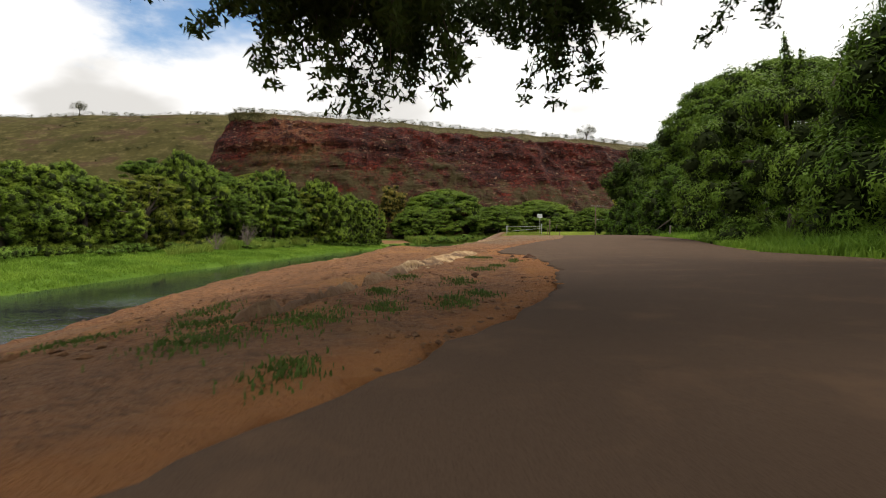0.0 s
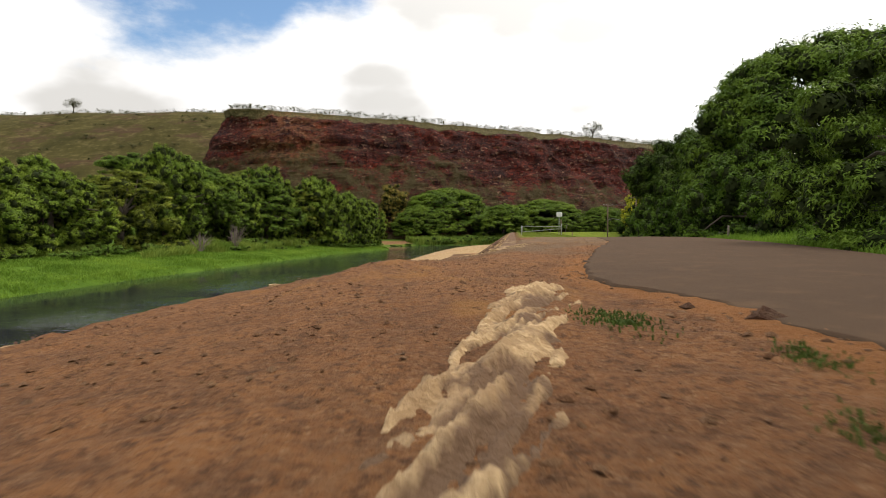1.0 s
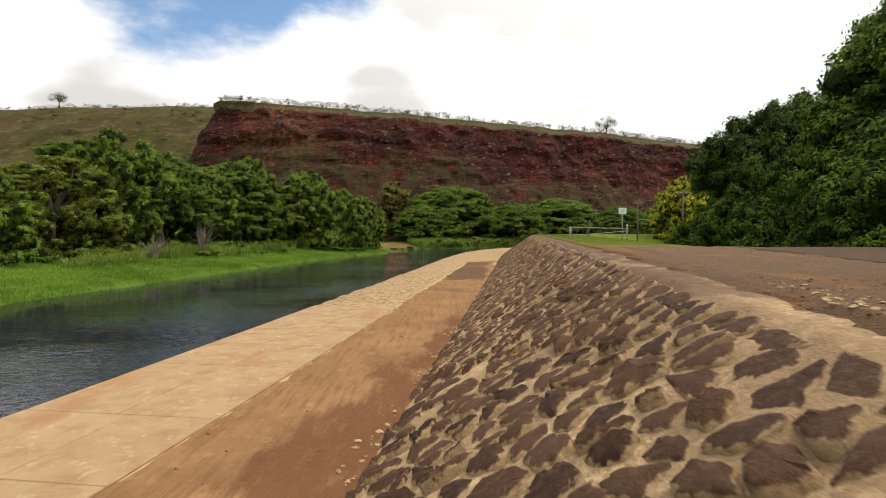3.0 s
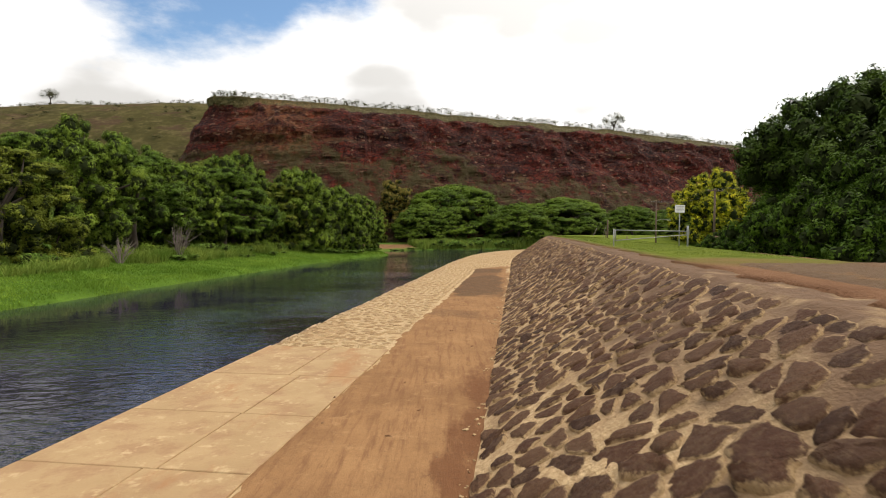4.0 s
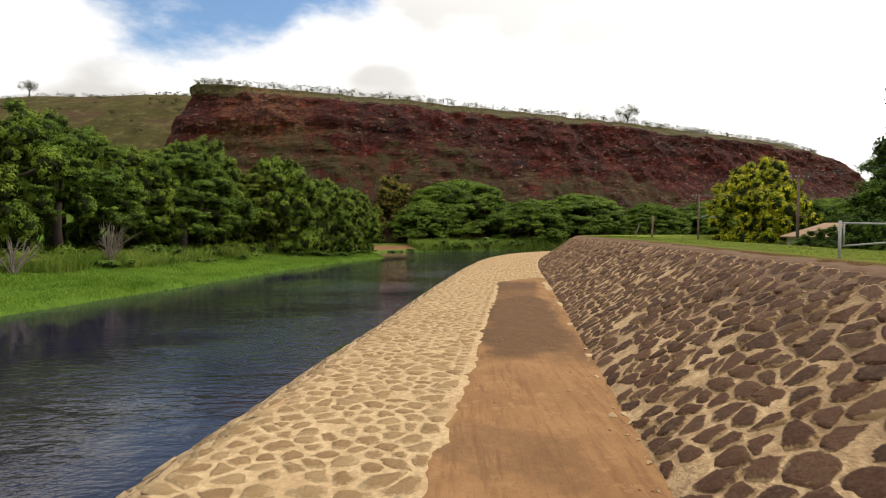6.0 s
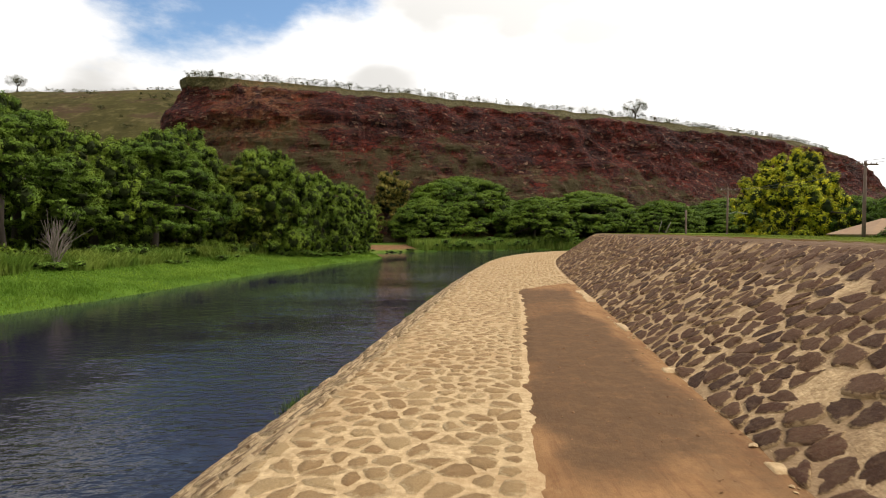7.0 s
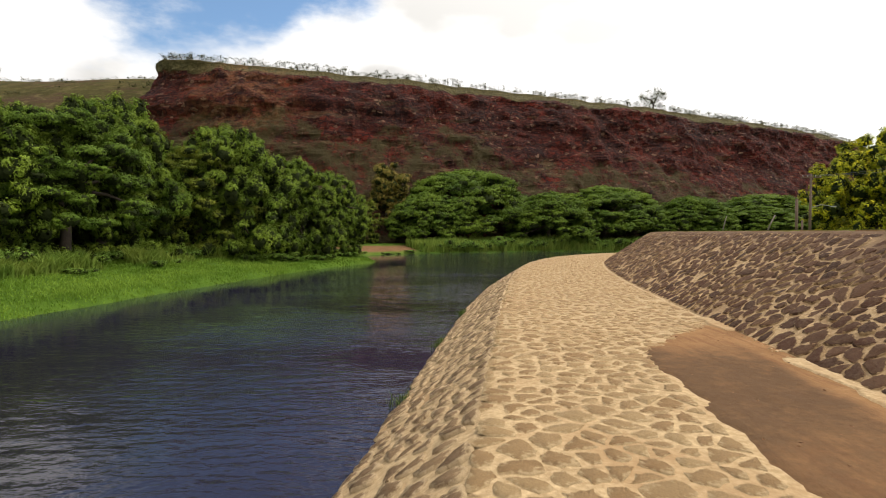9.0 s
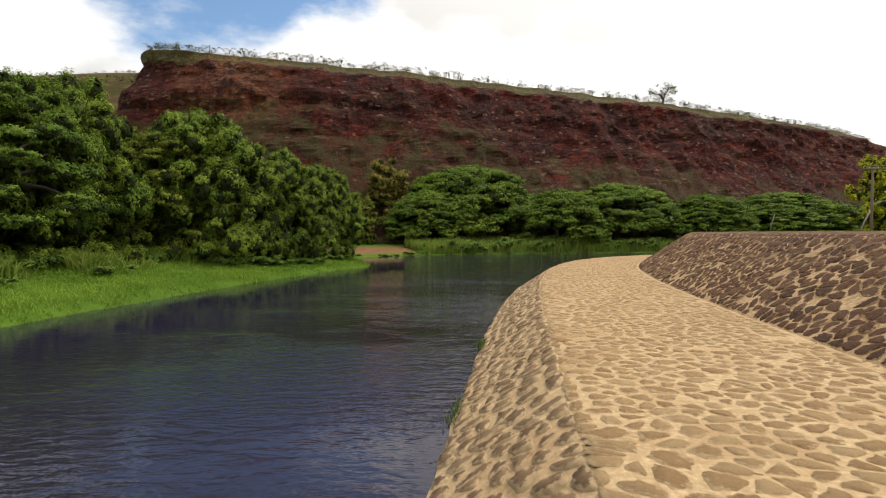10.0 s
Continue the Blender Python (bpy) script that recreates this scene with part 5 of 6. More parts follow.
def post(x, y, h, r, material, label, tilt=(0, 0)):
    root = tagged(new("post"), label, "post")
    root.matrix_basis = pose(x, y, level(x, y))
    v, f = tube([(0, 0, -0.3), (tilt[0] * 0.5, tilt[1] * 0.5, h * 0.5), (tilt[0], tilt[1], h)], [r, r * 0.95, r * 0.9], 9)
    link_mesh("shaft", v, f, material, root, soft=True)


post(22.2, 118, 3.4, 0.11, POLE_WOOD, "dark upright wooden post on the lawn")
post(21.4, 116, 1.7, 0.08, POLE_WOOD, "short dark wooden post on the lawn")
post(22.6, 110, 1.5, 0.08, POLE_WOOD, "short dark wooden post on the lawn")
post(19.8, 118, 1.6, 0.05, BARE, "leaning pale pole on the lawn", (0.8, 0))
post(28.0, 142, 2.2, 0.05, BARE, "leaning pale pole on the lawn", (0.6, 0))
for px, py in ((17.3, 43.2), (19.3, 48.5), (22.0, 56.0)):
    post(px, py, 0.9, 0.06, BARE, "low grey wooden post at the road's edge")


def house(x, y, turn):
    """Single-storey house with a hipped roof."""
    root = tagged(new("house"), "low house with brown hipped roof and pale walls", "house")
    root.matrix_basis = pose(x, y, level(x, y) - 0.05, 0, 0, turn)
    w, d, h = 10.0, 7.0, 2.3
    part("wall", box_bm(w, 0.15, h, (0, -d / 2, h / 2)), HOUSE_WALL, root)
    part("wall", box_bm(w, 0.15, h, (0, d / 2, h / 2)), HOUSE_WALL, root)
    part("wall", box_bm(0.15, d - 0.15, h, (-w / 2 + 0.075, 0, h / 2)), HOUSE_WALL, root)
    part("wall", box_bm(0.15, d - 0.15, h, (w / 2 - 0.075, 0, h / 2)), HOUSE_WALL, root)
    e = 0.7
    X0, Y0 = w / 2 + e, d / 2 + e
    rv = [(-X0, -Y0, h), (X0, -Y0, h), (X0, Y0, h), (-X0, Y0, h), (-2.2, 0, h + 1.7), (2.2, 0, h + 1.7), (-X0, -Y0, h - 0.14), (X0, -Y0, h - 0.14), (X0, Y0, h - 0.14), (-X0, Y0, h - 0.14)]
    rf = [(0, 1, 5, 4), (1, 2, 5), (2, 3, 4, 5), (3, 0, 4), (6, 7, 1, 0), (7, 8, 2, 1), (8, 9, 3, 2), (9, 6, 0, 3), (9, 8, 7, 6)]
    link_mesh("roof", rv, rf, ROOF, root)
    for dx in (-3.2, 0.6, 3.2):
        win = part("window", box_bm(1.3, 0.12, 1.1, (dx, -d / 2 - 0.04, 1.35), 0.01), HOUSE_TRIM, root)
        part("pane", box_bm(1.1, 0.02, 0.9, (dx, -d / 2 - 0.105, 1.35)), PANE, win)
    part("door", box_bm(0.9, 0.1, 2.0, (-1.2, -d / 2 - 0.06, 1.0), 0.01), HOUSE_TRIM, root)
    return root


house(46, 119, -8)

# ---- ridge of exposed mortar where the wall's crest breaks through the earth ----
RIDGE = Line([(-1.3, 3.0), (-0.98, 4.8), (-0.68, 7.0), (-0.34, 9.2), (-0.02, 11.2), (0.45, 13.0), (0.78, 14.0)], 0.05)
ar = np.arange(0, RIDGE.length, 0.045)
ro = np.linspace(-0.5, 0.5, 40)
A, S = np.meshgrid(ar, ro, indexing="ij")
x, y = RIDGE.at(A, S)
wide = (0.08 + 0.24 * smooth(y, 6.5, 9.5) + 0.14 * smooth(y, 12.0, 12.8)) + 0.08 * (fbm(A * 1.1, A * 0, 3, 101) - 0.5) + 0.22 * (fbm(A * 3.0 + S * 4, S * 3 - A, 4, 102) - 0.5)
mid = 0.05 * np.sin(A * 1.3)
on = smooth(wide - np.abs(S + mid), -0.02, 0.06) * smooth(A, 0, 0.5) * smooth(RIDGE.length - A, 0, 0.4)
streak = fbm(A * 0.9, S * 10.0 - A * 2.2, 5, 103) - 0.5
z = crest_z(y) - 0.05 + on * (0.04 + 0.10 * np.clip(1 - np.abs(S + mid) / np.maximum(wide, 0.04), 0, 1) + 0.26 * streak + 0.05 * (fbm(A * 9, S * 12, 3, 104) - 0.5))
ridge = link_mesh("trim_wall_crest", np.stack([x.ravel(), y.ravel(), z.ravel()], 1), grid_faces(*A.shape)[:, ::-1], WALL_MORTAR, soft=True)
give(ridge, "soil", np.clip(smooth(-streak + 0.5 * (fbm(A * 4.0, S * 6.0, 3, 107) - 0.5), -0.02, 0.10) + 1 - smooth(on, 0.4, 1.0) + 0.8 * (1 - smooth(y, 6.5, 9.0)) - 0.3 * smooth(y, 12.4, 13.0), 0, 1))
tagged(ridge, "rough pale mortar crest showing through the earth", "wall crest", kind="structure")

# pale footing laid bare along the wall's foot
for k, (y0, y1, wd) in enumerate(((83.2, 88.6, 0.34), (92.0, 95.0, 0.3), (75.5, 77.5, 0.2), (70.0, 70.9, 0.16), (64.6, 65.4, 0.14), (59.6, 60.1, 0.12))):
    a = np.arange(TOE.arc(y0), TOE.arc(y1), 0.08)
    s = np.linspace(-1.5 * wd, 0.12, 14)
    A, S = np.meshgrid(a, s, indexing="ij")
    x, y = TOE.at(A, S)
    reach = wd * (0.5 + 1.1 * fbm(A * 1.3, A * 0 + k, 3, 110))
    e = np.minimum(smooth(A, a[0], a[0] + 0.3), smooth(-A, -a[-1], -a[-1] + 0.3))
    z = PATH_Z - 0.05 + smooth(reach + S, 0, 0.08) * e * (0.10 + 0.04 * fbm(A * 4, S * 6, 3, 111))
    tagged(link_mesh("trim_footing", np.stack([x.ravel(), y.ravel(), z.ravel()], 1), grid_faces(*A.shape)[:, ::-1], PAVE_MORTAR, soft=True),
           "pale mortar footing laid bare beside the mud lane", "footing", kind="structure")


# loose clods and pebbles
def pebbles(name, x, y, z, size, material, label, rng):
    base = np.array([(1, 0, 0), (-1, 0, 0), (0, 1, 0), (0, -1, 0), (0, 0, 1), (0, 0, -1), (0.62, 0.62, 0.5), (-0.62, -0.62, 0.5)], float)
    tri = np.array([(0, 6, 4), (6, 2, 4), (2, 1, 4), (1, 7, 4), (7, 3, 4), (3, 0, 4), (0, 2, 6), (1, 3, 7), (2, 0, 5), (1, 2, 5), (3, 1, 5), (0, 3, 5)])
    n = len(x)
    w = rng.uniform(0, 6.283, n)
    v = base[None] * (1 + 0.35 * rng.normal(size=(n, 8, 1)).clip(-1.3, 1.3)) * (size * rng.uniform(0.7, 1.4, n))[:, None, None] * np.array([1.25, 0.9, 0.6])
    vx = v[..., 0] * np.cos(w)[:, None] - v[..., 1] * np.sin(w)[:, None] + x[:, None]
    vy = v[..., 0] * np.sin(w)[:, None] + v[..., 1] * np.cos(w)[:, None] + y[:, None]
    vz = v[..., 2] + z[:, None]
    V = np.stack([vx, vy, vz], -1).reshape(-1, 3)
    F = (tri[None] + (np.arange(n) * 8)[:, None, None]).reshape(-1, 3)
    return tagged(link_mesh(name, V, F, material), label, "stones", kind="stuff")


rng = np.random.default_rng(51)
a, s = rng.uniform(TOE.arc(-1), TOE.arc(33), 22000), rng.uniform(-1.0, 8.5, 22000)
x, y = TOE.at(a, s)
z = dirt_z(x, y, s, a)
rs, _ = ROAD_L.side(x, y)
keep = (rs < -0.1) & ((y < 28) | (s > 4.9)) & (fbm(x * 0.9, y * 0.9, 3, 54) > 0.42)
pebbles("clods", x[keep], y[keep], z[keep] + 0.004, 0.006 + 0.022 * rng.random(keep.sum()) ** 4, ROCK, "reddish clods and pebbles on the bare earth", rng)
a, s = rng.uniform(TOE.arc(28), TOE.arc(95), 1500), -3.9 * rng.random(1500) ** 1.7
x, y = TOE.at(a, s)
pebbles("pebbles", x, y, lane_z(x, y, s, a), 0.008 + 0.03 * rng.random(1500) ** 5, ROCK, "loose pebbles on the mud lane", rng)
a, s = rng.uniform(TOE.arc(29), TOE.arc(100), 520), rng.normal(size=520) * 0.13 - 0.05
x, y = TOE.at(a, s)
keep = fbm(a * 0.7, a * 0, 3, 57) > 0.42
pebbles("mortar_crumbs", x[keep], y[keep], np.maximum(lane_z(x, y, s, a), PATH_Z + 0.58 * np.maximum(s, 0))[keep] + 0.01, 0.012 + 0.05 * rng.random(keep.sum()) ** 3, PAVE_MORTAR, "pale crumbs of mortar along the foot of the wall", rng)
a, w = rng.uniform(TOE.arc(20.5), TOE.arc(33), 1500), rng.normal(size=1500)
s = np.interp(a, [TOE.arc(v) for v in (20, 22, 23, 24, 25, 26, 27, 28.5, 30, 33)], [2.0, 2.8, 3.4, 4.0, 4.6, 4.85, 5.0, 5.2, 5.35, 5.6]) + 0.26 * w
x, y = TOE.at(a, s)
keep = fbm(x * 1.1, y * 1.1, 3, 58) > 0.45
pebbles("mortar_rubble", x[keep], y[keep], dirt_z(x, y, s, a)[keep] + 0.006, 0.006 + 0.03 * rng.random(keep.sum()) ** 5, PAVE_MORTAR, "pale broken mortar strewn along the wall's crest", rng)
for k, (px, py, r) in enumerate(((1.75, 11.6, 0.10), (1.5, 12.2, 0.045), (1.9, 12.8, 0.05), (0.4, 7.0, 0.04))):
    tagged(pebbles("rock", np.array([px]), np.array([py]), np.array([float(crest_z(py)) + 0.03]), np.array([r]), WALL_STONE, "dark stone lying on the bare shoulder", rng), "dark stone lying on the bare shoulder", "rock", kind="thing")

# broken lumps of pale mortar along the heap's brow and the crest
def chunk(x, y, r, turn):
    g = np.random.default_rng(int(abs(x * 100 + y * 7)))
    bm = bmesh.new()
    bmesh.ops.create_cube(bm, size=1.0)
    bmesh.ops.subdivide_edges(bm, edges=bm.edges[:], cuts=4, use_grid_fill=True)
    for q in bm.verts:
        lobe = 0.82 + 0.18 * math.cos(3 * math.atan2(q.co.y, q.co.x) + x * 9) - 0.35 * max(abs(q.co.x), abs(q.co.y)) ** 2 * (abs(q.co.x * q.co.y) * 4)
        q.co = Vector((q.co.x * 2.2 * r * lobe, q.co.y * 1.3 * r * lobe, q.co.z * 0.45 * r)) + Vector(g.normal(size=3) * 0.03 * r)
    me = bpy.data.meshes.new("mortar_lump")
    bm.to_mesh(me)
    bm.free()
    me.materials.append(PAVE_MORTAR)
    ob = new("mortar_lump", me)
    s_, a_ = TOE.side(np.array([x]), np.array([y]))
    ob.matrix_basis = pose(x, y, float(dirt_z(np.array([x]), np.array([y]), s_, a_)[0]) + 0.05 * r, 0, 0, turn)
    tagged(ob, "broken lump of pale mortar lying on the earth", "rubble", group="broken mortar lumps")


for px, py, r, turn in ((-4.45, 12.9, 0.13, 70), (-4.6, 10.2, 0.16, 85), (-4.75, 8.3, 0.14, 80), (-4.7, 6.6, 0.12, 60), (-4.3, 14.3, 0.10, 75), (-4.65, 11.4, 0.09, 95), (-3.2, 16.9, 0.10, 60), (-4.8, 9.3, 0.10, 80),
                        (1.2, 25.4, 0.2, 5), (0.75, 25.1, 0.06, 20), (-0.5, 22.5, 0.06, 30), (-0.92, 21.8, 0.08, 15), (1.55, 26.6, 0.11, 30), (1.75, 27.4, 0.08, 10), (0.35, 24.2, 0.1, 40), (2.0, 28.3, 0.1, 20), (0.95, 24.6, 0.07, 60), (-0.1, 24.1, 0.035, 40), (1.95, 29.4, 0.15, 10), (2.3, 31.5, 0.14, 15), (-1.0, 21.9, 0.05, 60)):
    chunk(px, py, r, turn)

# weeds on the shoulder and by the water
W = []
for px, py, r, n in ((-1.25, 2.9, 0.3, 110), (-0.85, 3.6, 0.35, 130), (-1.5, 3.7, 0.3, 90), (-0.45, 4.3, 0.2, 60), (0.1, 4.5, 0.22, 80), (0.35, 5.2, 0.2, 60), (-0.55, 5.2, 0.2, 60), (0.2, 6.4, 0.25, 70), (-0.5, 6.8, 0.25, 60), (0.55, 8.2, 0.3, 70),
                     (0.72, 11.5, 0.3, 140), (1.3, 10.4, 0.16, 50), (-1.9, 4.6, 0.3, 60), (0.9, 9.4, 0.2, 40), (-2.2, 3.4, 0.3, 60), (-0.6, 2.2, 0.2, 60)):
    n = n * 4
    W.append(np.stack([px + rng.normal(size=n) * r * 0.4, py + rng.normal(size=n) * r * 0.75, np.zeros(n)], 1))
W = np.concatenate(W)
s, a = TOE.side(W[:, 0], W[:, 1])
blades("weeds", W[:, 0], W[:, 1], dirt_z(W[:, 0], W[:, 1], s, a), 0.03, 0.006, WEED, "sparse green weeds on the bare shoulder", "weeds", rng, 0.6)
W = []
for yy in (71.5, 72.5, 89.0, 96.5, 97.5, 105, 106):
    n = 60
    fx, fy = TOE.at(TOE.arc(yy) + rng.normal(size=n) * 0.35, -9.65 + rng.normal(size=n) * 0.12)
    W.append(np.stack([fx, fy], 1))
W = np.concatenate(W)
blades("weeds", W[:, 0], W[:, 1], np.full(len(W), WATER_Z), 0.22, 0.012, WEED, "green weeds at the foot of the apron", "weeds", rng, 0.4)

# ---- slabs and stones, piece by piece ----


def clip(poly, mx, my, nx, ny):
    out = []
    for i in range(len(poly)):
        (ax, ay), (bx, by) = poly[i - 1], poly[i]
        da, db = (ax - mx) * nx + (ay - my) * ny, (bx - mx) * nx + (by - my) * ny
        if (da <= 0) != (db <= 0):
            t = da / (da - db)
            out.append((ax + (bx - ax) * t, ay + (by - ay) * t))
        if db <= 0:
            out.append((bx, by))
    return out


def cells(a0, a1, w0, w1, da, dw, rng):
    """Irregular stones over a strip: centres and outlines in strip coordinates."""
    na, nw = int((a1 - a0) / da), max(1, int(round((w1 - w0) / dw)))
    P = np.empty((na, nw, 2))
    for i in range(na):
        for j in range(nw):
            P[i, j] = (a0 + (i + 0.5 + (0.5 if j % 2 else 0) + rng.uniform(-0.4, 0.4)) * da, w0 + (j + 0.5 + rng.uniform(-0.36, 0.36)) * (w1 - w0) / nw)
    gone = rng.random((na, nw)) < 0.20
    for i in range(na):
        for j in range(nw):
            if gone[i, j]:
                continue
            cx, cy = P[i, j]
            poly = [(cx - da, max(w0, cy - dw * 1.1)), (cx + da, max(w0, cy - dw * 1.1)), (cx + da, min(w1, cy + dw * 1.1)), (cx - da, min(w1, cy + dw * 1.1))]
            for ii in range(max(0, i - 2), min(na, i + 3)):
                for jj in range(max(0, j - 2), min(nw, j + 3)):
                    if (ii, jj) != (i, j) and not gone[ii, jj]:
                        qx, qy = P[ii, jj]
                        poly = clip(poly, (cx + qx) / 2, (cy + qy) / 2, qx - cx, qy - cy)
                        if len(poly) < 3:
                            break
                if len(poly) < 3:
                    break
            if len(poly) >= 3:
                yield cx, cy, poly


def stone_shape(poly, gap, high, rng, tilt=0.35, dome=0.12, rings=3, rough=0.09):
    """Outline drawn in by gap, corners cut, raised with a chamfer: local points (a, w, h) and faces."""
    p = np.array(poly)
    c = p.mean(0)
    r = np.linalg.norm(p - c, axis=1).mean()
    p = c + (p - c) * max(0.3, 1 - gap / r)
    q = np.roll(p, -1, axis=0)
    e = rng.uniform(0.18, 0.32)
    p = np.stack([p * (1 - e) + q * e, p * e + q * (1 - e)], 1).reshape(-1, 2)
    d = np.roll(p, -1, axis=0) - p
    p = p[np.linalg.norm(d, axis=1) > 0.018]
    n = len(p)
    if n < 4:
        return None
    # each side bends once more, and the outline wanders
    p = np.stack([p, (p + np.roll(p, -1, axis=0)) / 2], 1).reshape(-1, 2)
    n = len(p)
    wob = rng.normal(size=n).clip(-1.6, 1.6)
    p = c + (p - c) * (1 + rough * (wob + np.roll(wob, 1)) * 0.6)[:, None]
    gx_, gy_ = rng.normal(size=2) * tilt * high
    lvl = [(1.0, -0.06), (0.95, high * 0.62), (0.74, high)] if rings == 3 else [(1.0, -0.03), (0.9, high)]
    V, F = [], []
    for k, (sc, h) in enumerate(lvl):
        e = (p - c) * sc
        hh = h + (e[:, 0] * gx_ + e[:, 1] * gy_) / max(r, 0.05) * (k > 0)
        if k == 2:
            hh = hh + rng.normal(size=n) * 0.22 * high
        V.append(np.stack([e[:, 0], e[:, 1], hh], 1))
    V.append(np.array([[0, 0, high * (1 + dome)]]))
    for k in range(len(lvl) - 1):
        for i in range(n):
            F.append((k * n + i, k * n + (i + 1) % n, (k + 1) * n + (i + 1) % n, (k + 1) * n + i))
    b = (len(lvl) - 1) * n
    for i in range(n):
        F.append((b + i, b + (i + 1) % n, len(lvl) * n))
    rim = np.concatenate([np.full(n, q) for q in ((1.0, 0.8, 0.4) if rings == 3 else (1.0, 0.7))] + [[0.0]])
    return c, np.concatenate(V), F, rim


def lay(parent, items, place, singles, material, rest_label):
    """The stones marked single become parts of their own; the rest are joined."""
    bulk_v, bulk_f, bulk_r, base, count = [], [], [], 0, 0
    for (c, V, F, rim), single in items:
        O, ea, ew, en = place(c[0], c[1])
        L = V[:, :1] * ea + V[:, 1:2] * ew + V[:, 2:] * en
        if single and count < singles:
            ob = link_mesh("stone", L, F, material, parent, soft=True)
            ob.location = O
            give(ob, "rim", rim)
            count += 1
        else:
            bulk_v.append(L + O)
            bulk_r.append(rim)
            bulk_f += [tuple(base + q for q in f) for f in F]
            base += len(L)
    ob = link_mesh("stonework", np.concatenate(bulk_v), bulk_f, material, parent, soft=True)
    give(ob, "rim", np.concatenate(bulk_r))
    tagged(ob, rest_label, kind="stuff")


def wall_place(a, w):
    s = w * WALL_W / 5.5
    x, y = (float(q) for q in TOE.at(a, s))
    x2, y2 = (float(q) for q in TOE.at(a, s + 0.1))
    x3, y3 = (float(q) for q in TOE.at(a + 0.1, s))
    z = float(wall_z(np.array(x), np.array(y), np.array(s), np.array(a)))
    rise = (float(crest_z(y)) - PATH_Z) / WALL_W
    ew = np.array([(x2 - x) * 10, (y2 - y) * 10, rise])
    ew /= np.linalg.norm(ew)
    ea = np.array([(x3 - x) * 10, (y3 - y) * 10, 0.0])
    ea /= np.linalg.norm(ea)
    return np.array([x, y, z]), ea, ew, np.cross(ea, ew) * (1 if np.cross(ea, ew)[2] > 0 else -1)


def flat_place(a, w):
    x, y = (float(q) for q in TOE.at(a, -w))
    x3, y3 = (float(q) for q in TOE.at(a + 0.1, -w))
    ea = np.array([(x3 - x) * 10, (y3 - y) * 10, 0.0])
    ea /= np.linalg.norm(ea)
    return np.array([x, y, float(apron_z(np.array(x), np.array(y), np.array(-w), np.array(a)))]), ea, np.array([-ea[1], ea[0], 0.0]), np.array([0, 0, 1.0])


SLOPE = math.atan2(PATH_Z - WATER_Z + 0.25, FOOT_W - APRON_W)


def foot_place(a, w):
    s = -(APRON_W + w * math.cos(SLOPE))
    x, y = (float(q) for q in TOE.at(a, s))
    x3, y3 = (float(q) for q in TOE.at(a + 0.1, s))
    ea = np.array([(x3 - x) * 10, (y3 - y) * 10, 0.0])
    ea /= np.linalg.norm(ea)
    left = np.array([-ea[1], ea[0], 0.0])
    ew = left * math.cos(SLOPE) - np.array([0, 0, math.sin(SLOPE)])
    return np.array([x, y, float(apron_z(np.array(x), np.array(y), np.array(s), np.array(a)))]), ea, ew, left * math.sin(SLOPE) + np.array([0, 0, math.cos(SLOPE)])


rng = np.random.default_rng(61)
items = []
a_near = TOE.arc(42)
for ca, cw, poly in cells(TOE.arc(19), TOE.arc(150) + 40, 0.03, 5.35, 0.52, 0.40, rng):
    n = float(fbm(np.array(ca * 0.35), np.array(cw * 0.6), 3, 121))
    tight = float(smooth(ca, TOE.arc(50), TOE.arc(64)))
    gap = 0.022 - 0.006 * tight + 0.13 * max(0.0, n - 0.54 - 0.04 * tight) + rng.random() ** 3 * 0.06 * (1 - 0.4 * tight)
    if rng.random() < 0.04:
        continue
    sh = stone_shape(poly, gap, rng.uniform(0.012, 0.052) * (1.7 - 0.7 * float(smooth(ca, TOE.arc(34), TOE.arc(46)))) * (1 if cw < 4.7 else 0.5), rng, 0.6, rough=0.09)
    if sh:
        items.append((sh, ca < a_near and cw < 5.2))
lay(wall, items, wall_place, 300, WALL_STONE, "dark stones set in the levee wall")

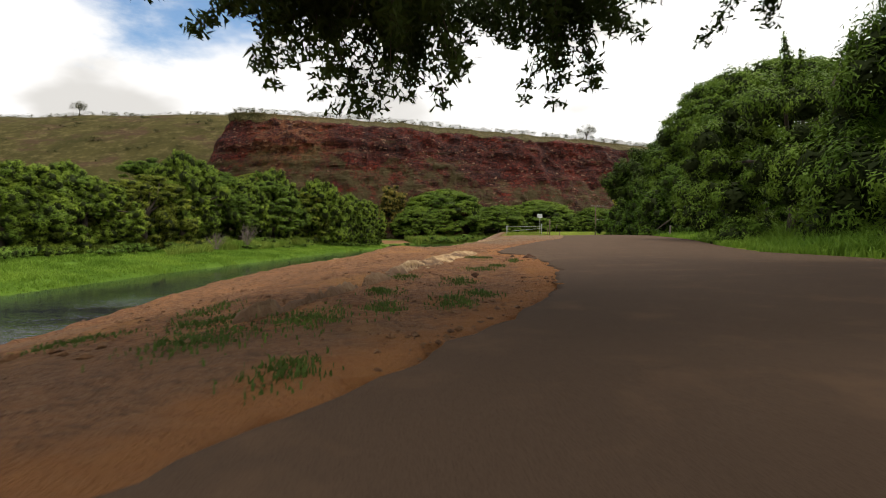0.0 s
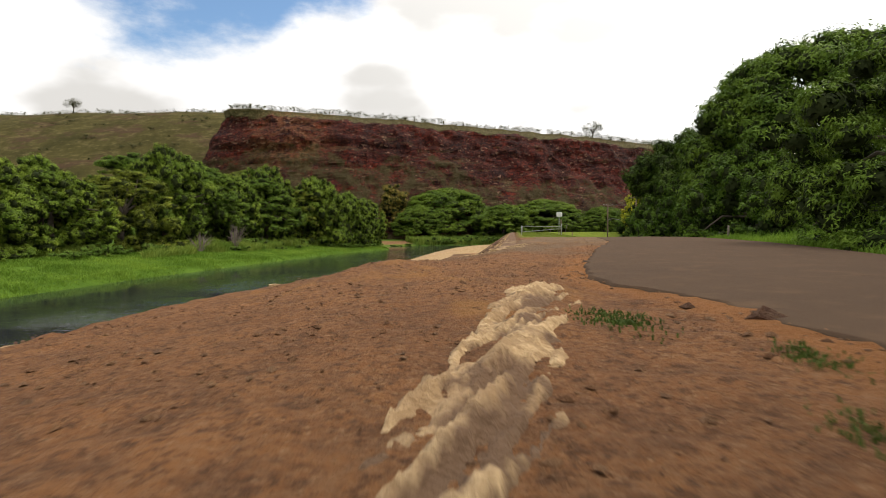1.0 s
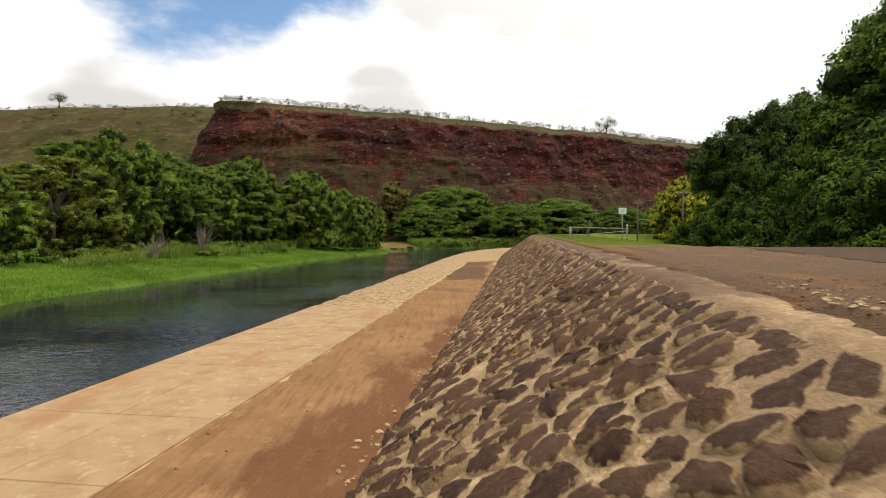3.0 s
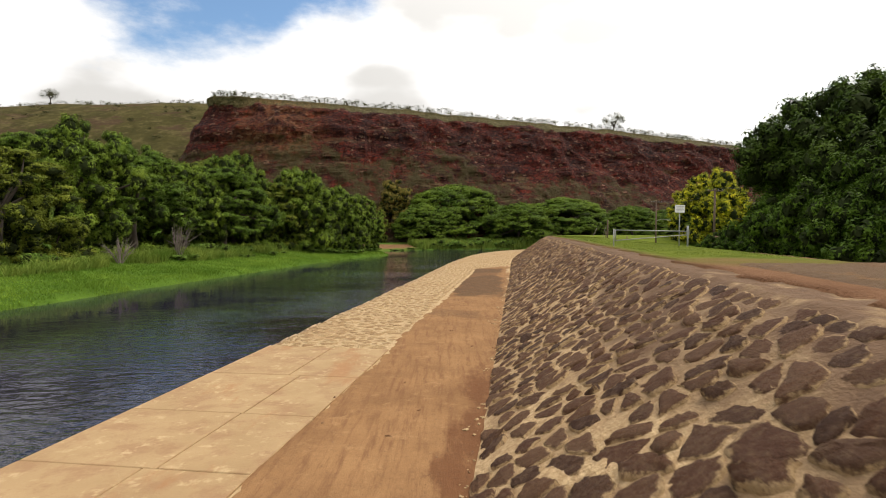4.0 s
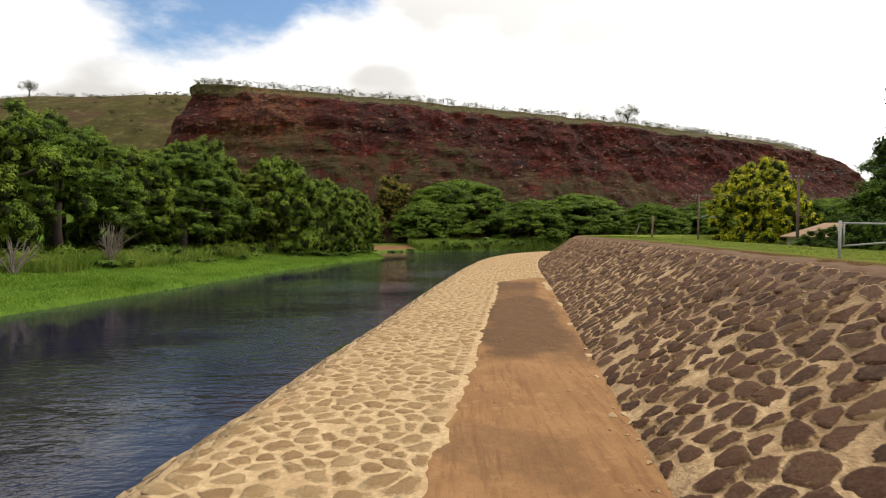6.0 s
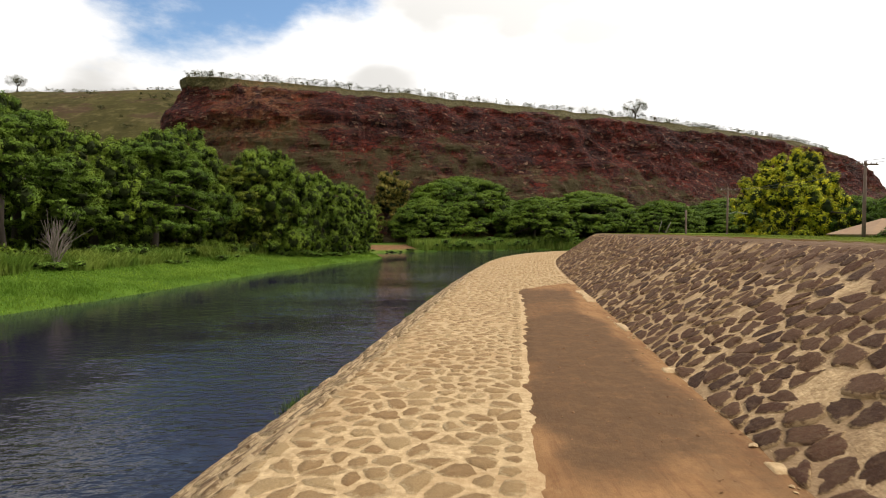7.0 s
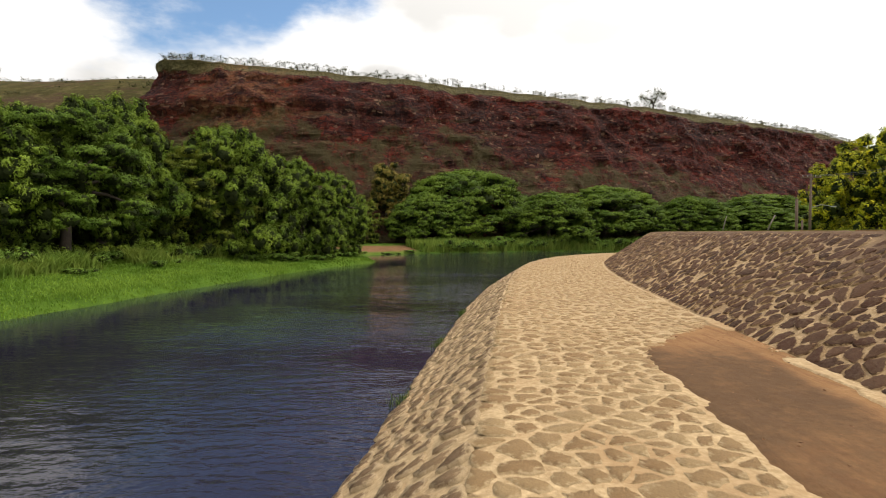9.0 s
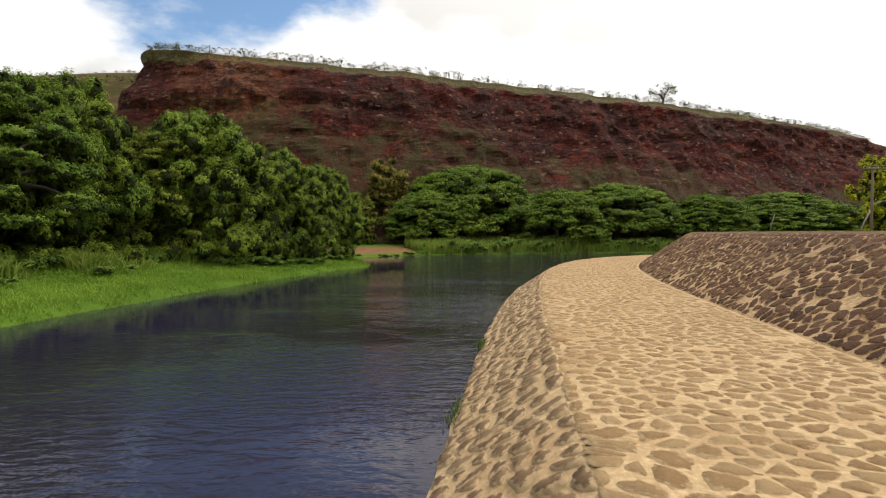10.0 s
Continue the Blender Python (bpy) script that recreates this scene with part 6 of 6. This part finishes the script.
items = []
a0, a1, a2 = TOE.arc(49.6), TOE.arc(88), TOE.arc(150) + 30
b0, b1 = TOE.arc(72), TOE.arc(92)
for lo, hi, w0, w1 in ((a0, a1, LANE_W + 0.02, APRON_W + 0.06), (a1, a2, 0.08, APRON_W + 0.06)):
    for ca, cw, poly in cells(lo, hi, w0, w1, 0.46, 0.37, rng):
        sh = stone_shape(poly, 0.024 + 0.05 * rng.random(), rng.uniform(0.006, 0.018), rng, 0.1, 0.1, 2, 0.13)
        if sh and rng.random() > 0.03:
            items.append((sh, b0 < ca < b1 + 6))
lay(apron, items, flat_place, 280, PAVE_STONE, "flat worn stones set in the apron")
items = []
for ca, cw, poly in cells(TOE.arc(26), a2, -0.05, 3.0, 0.55, 0.42, rng):
    sh = stone_shape(poly, 0.04 + 0.08 * rng.random(), rng.uniform(0.02, 0.065), rng, 0.25, 0.15, 2, 0.12)
    if sh:
        items.append((sh, TOE.arc(88) < ca < TOE.arc(96)))
lay(apron, items, foot_place, 120, FOOT_STONE, "worn stones on the apron's slope into the river")

# cast slabs before the paving begins
a = TOE.arc(4)
while a < a0 - 0.3:
    ln = min(rng.uniform(2.6, 4.0), a0 - a)
    cut = LANE_W + rng.uniform(1.3, 2.0)
    for w0, w1 in ((LANE_W - 0.1, cut), (cut, APRON_W - 0.02)):
        bm = bmesh.new()
        low, high = [], []
        for aa_, ww in ((a + 0.012, w0 + 0.012), (a + ln - 0.012, w0 + 0.012), (a + ln - 0.012, w1 - 0.012), (a + 0.012, w1 - 0.012)):
            sx, sy = TOE.at(aa_, -ww)
            low.append(bm.verts.new((float(sx), float(sy), PATH_Z - 0.1)))
            high.append(bm.verts.new((float(sx), float(sy), PATH_Z + 0.035 + rng.uniform(-0.004, 0.004))))
        bm.faces.new(high[::-1])
        for i in range(4):
            bm.faces.new((low[i], high[i], high[(i + 1) % 4], low[(i + 1) % 4]))
        bmesh.ops.recalc_face_normals(bm, faces=bm.faces)
        bmesh.ops.bevel(bm, geom=[e for e in bm.edges if all(q in high for q in e.verts)], offset=0.012, segments=1, affect="EDGES")
        part("slab", bm, SLAB, apron)
    a += ln
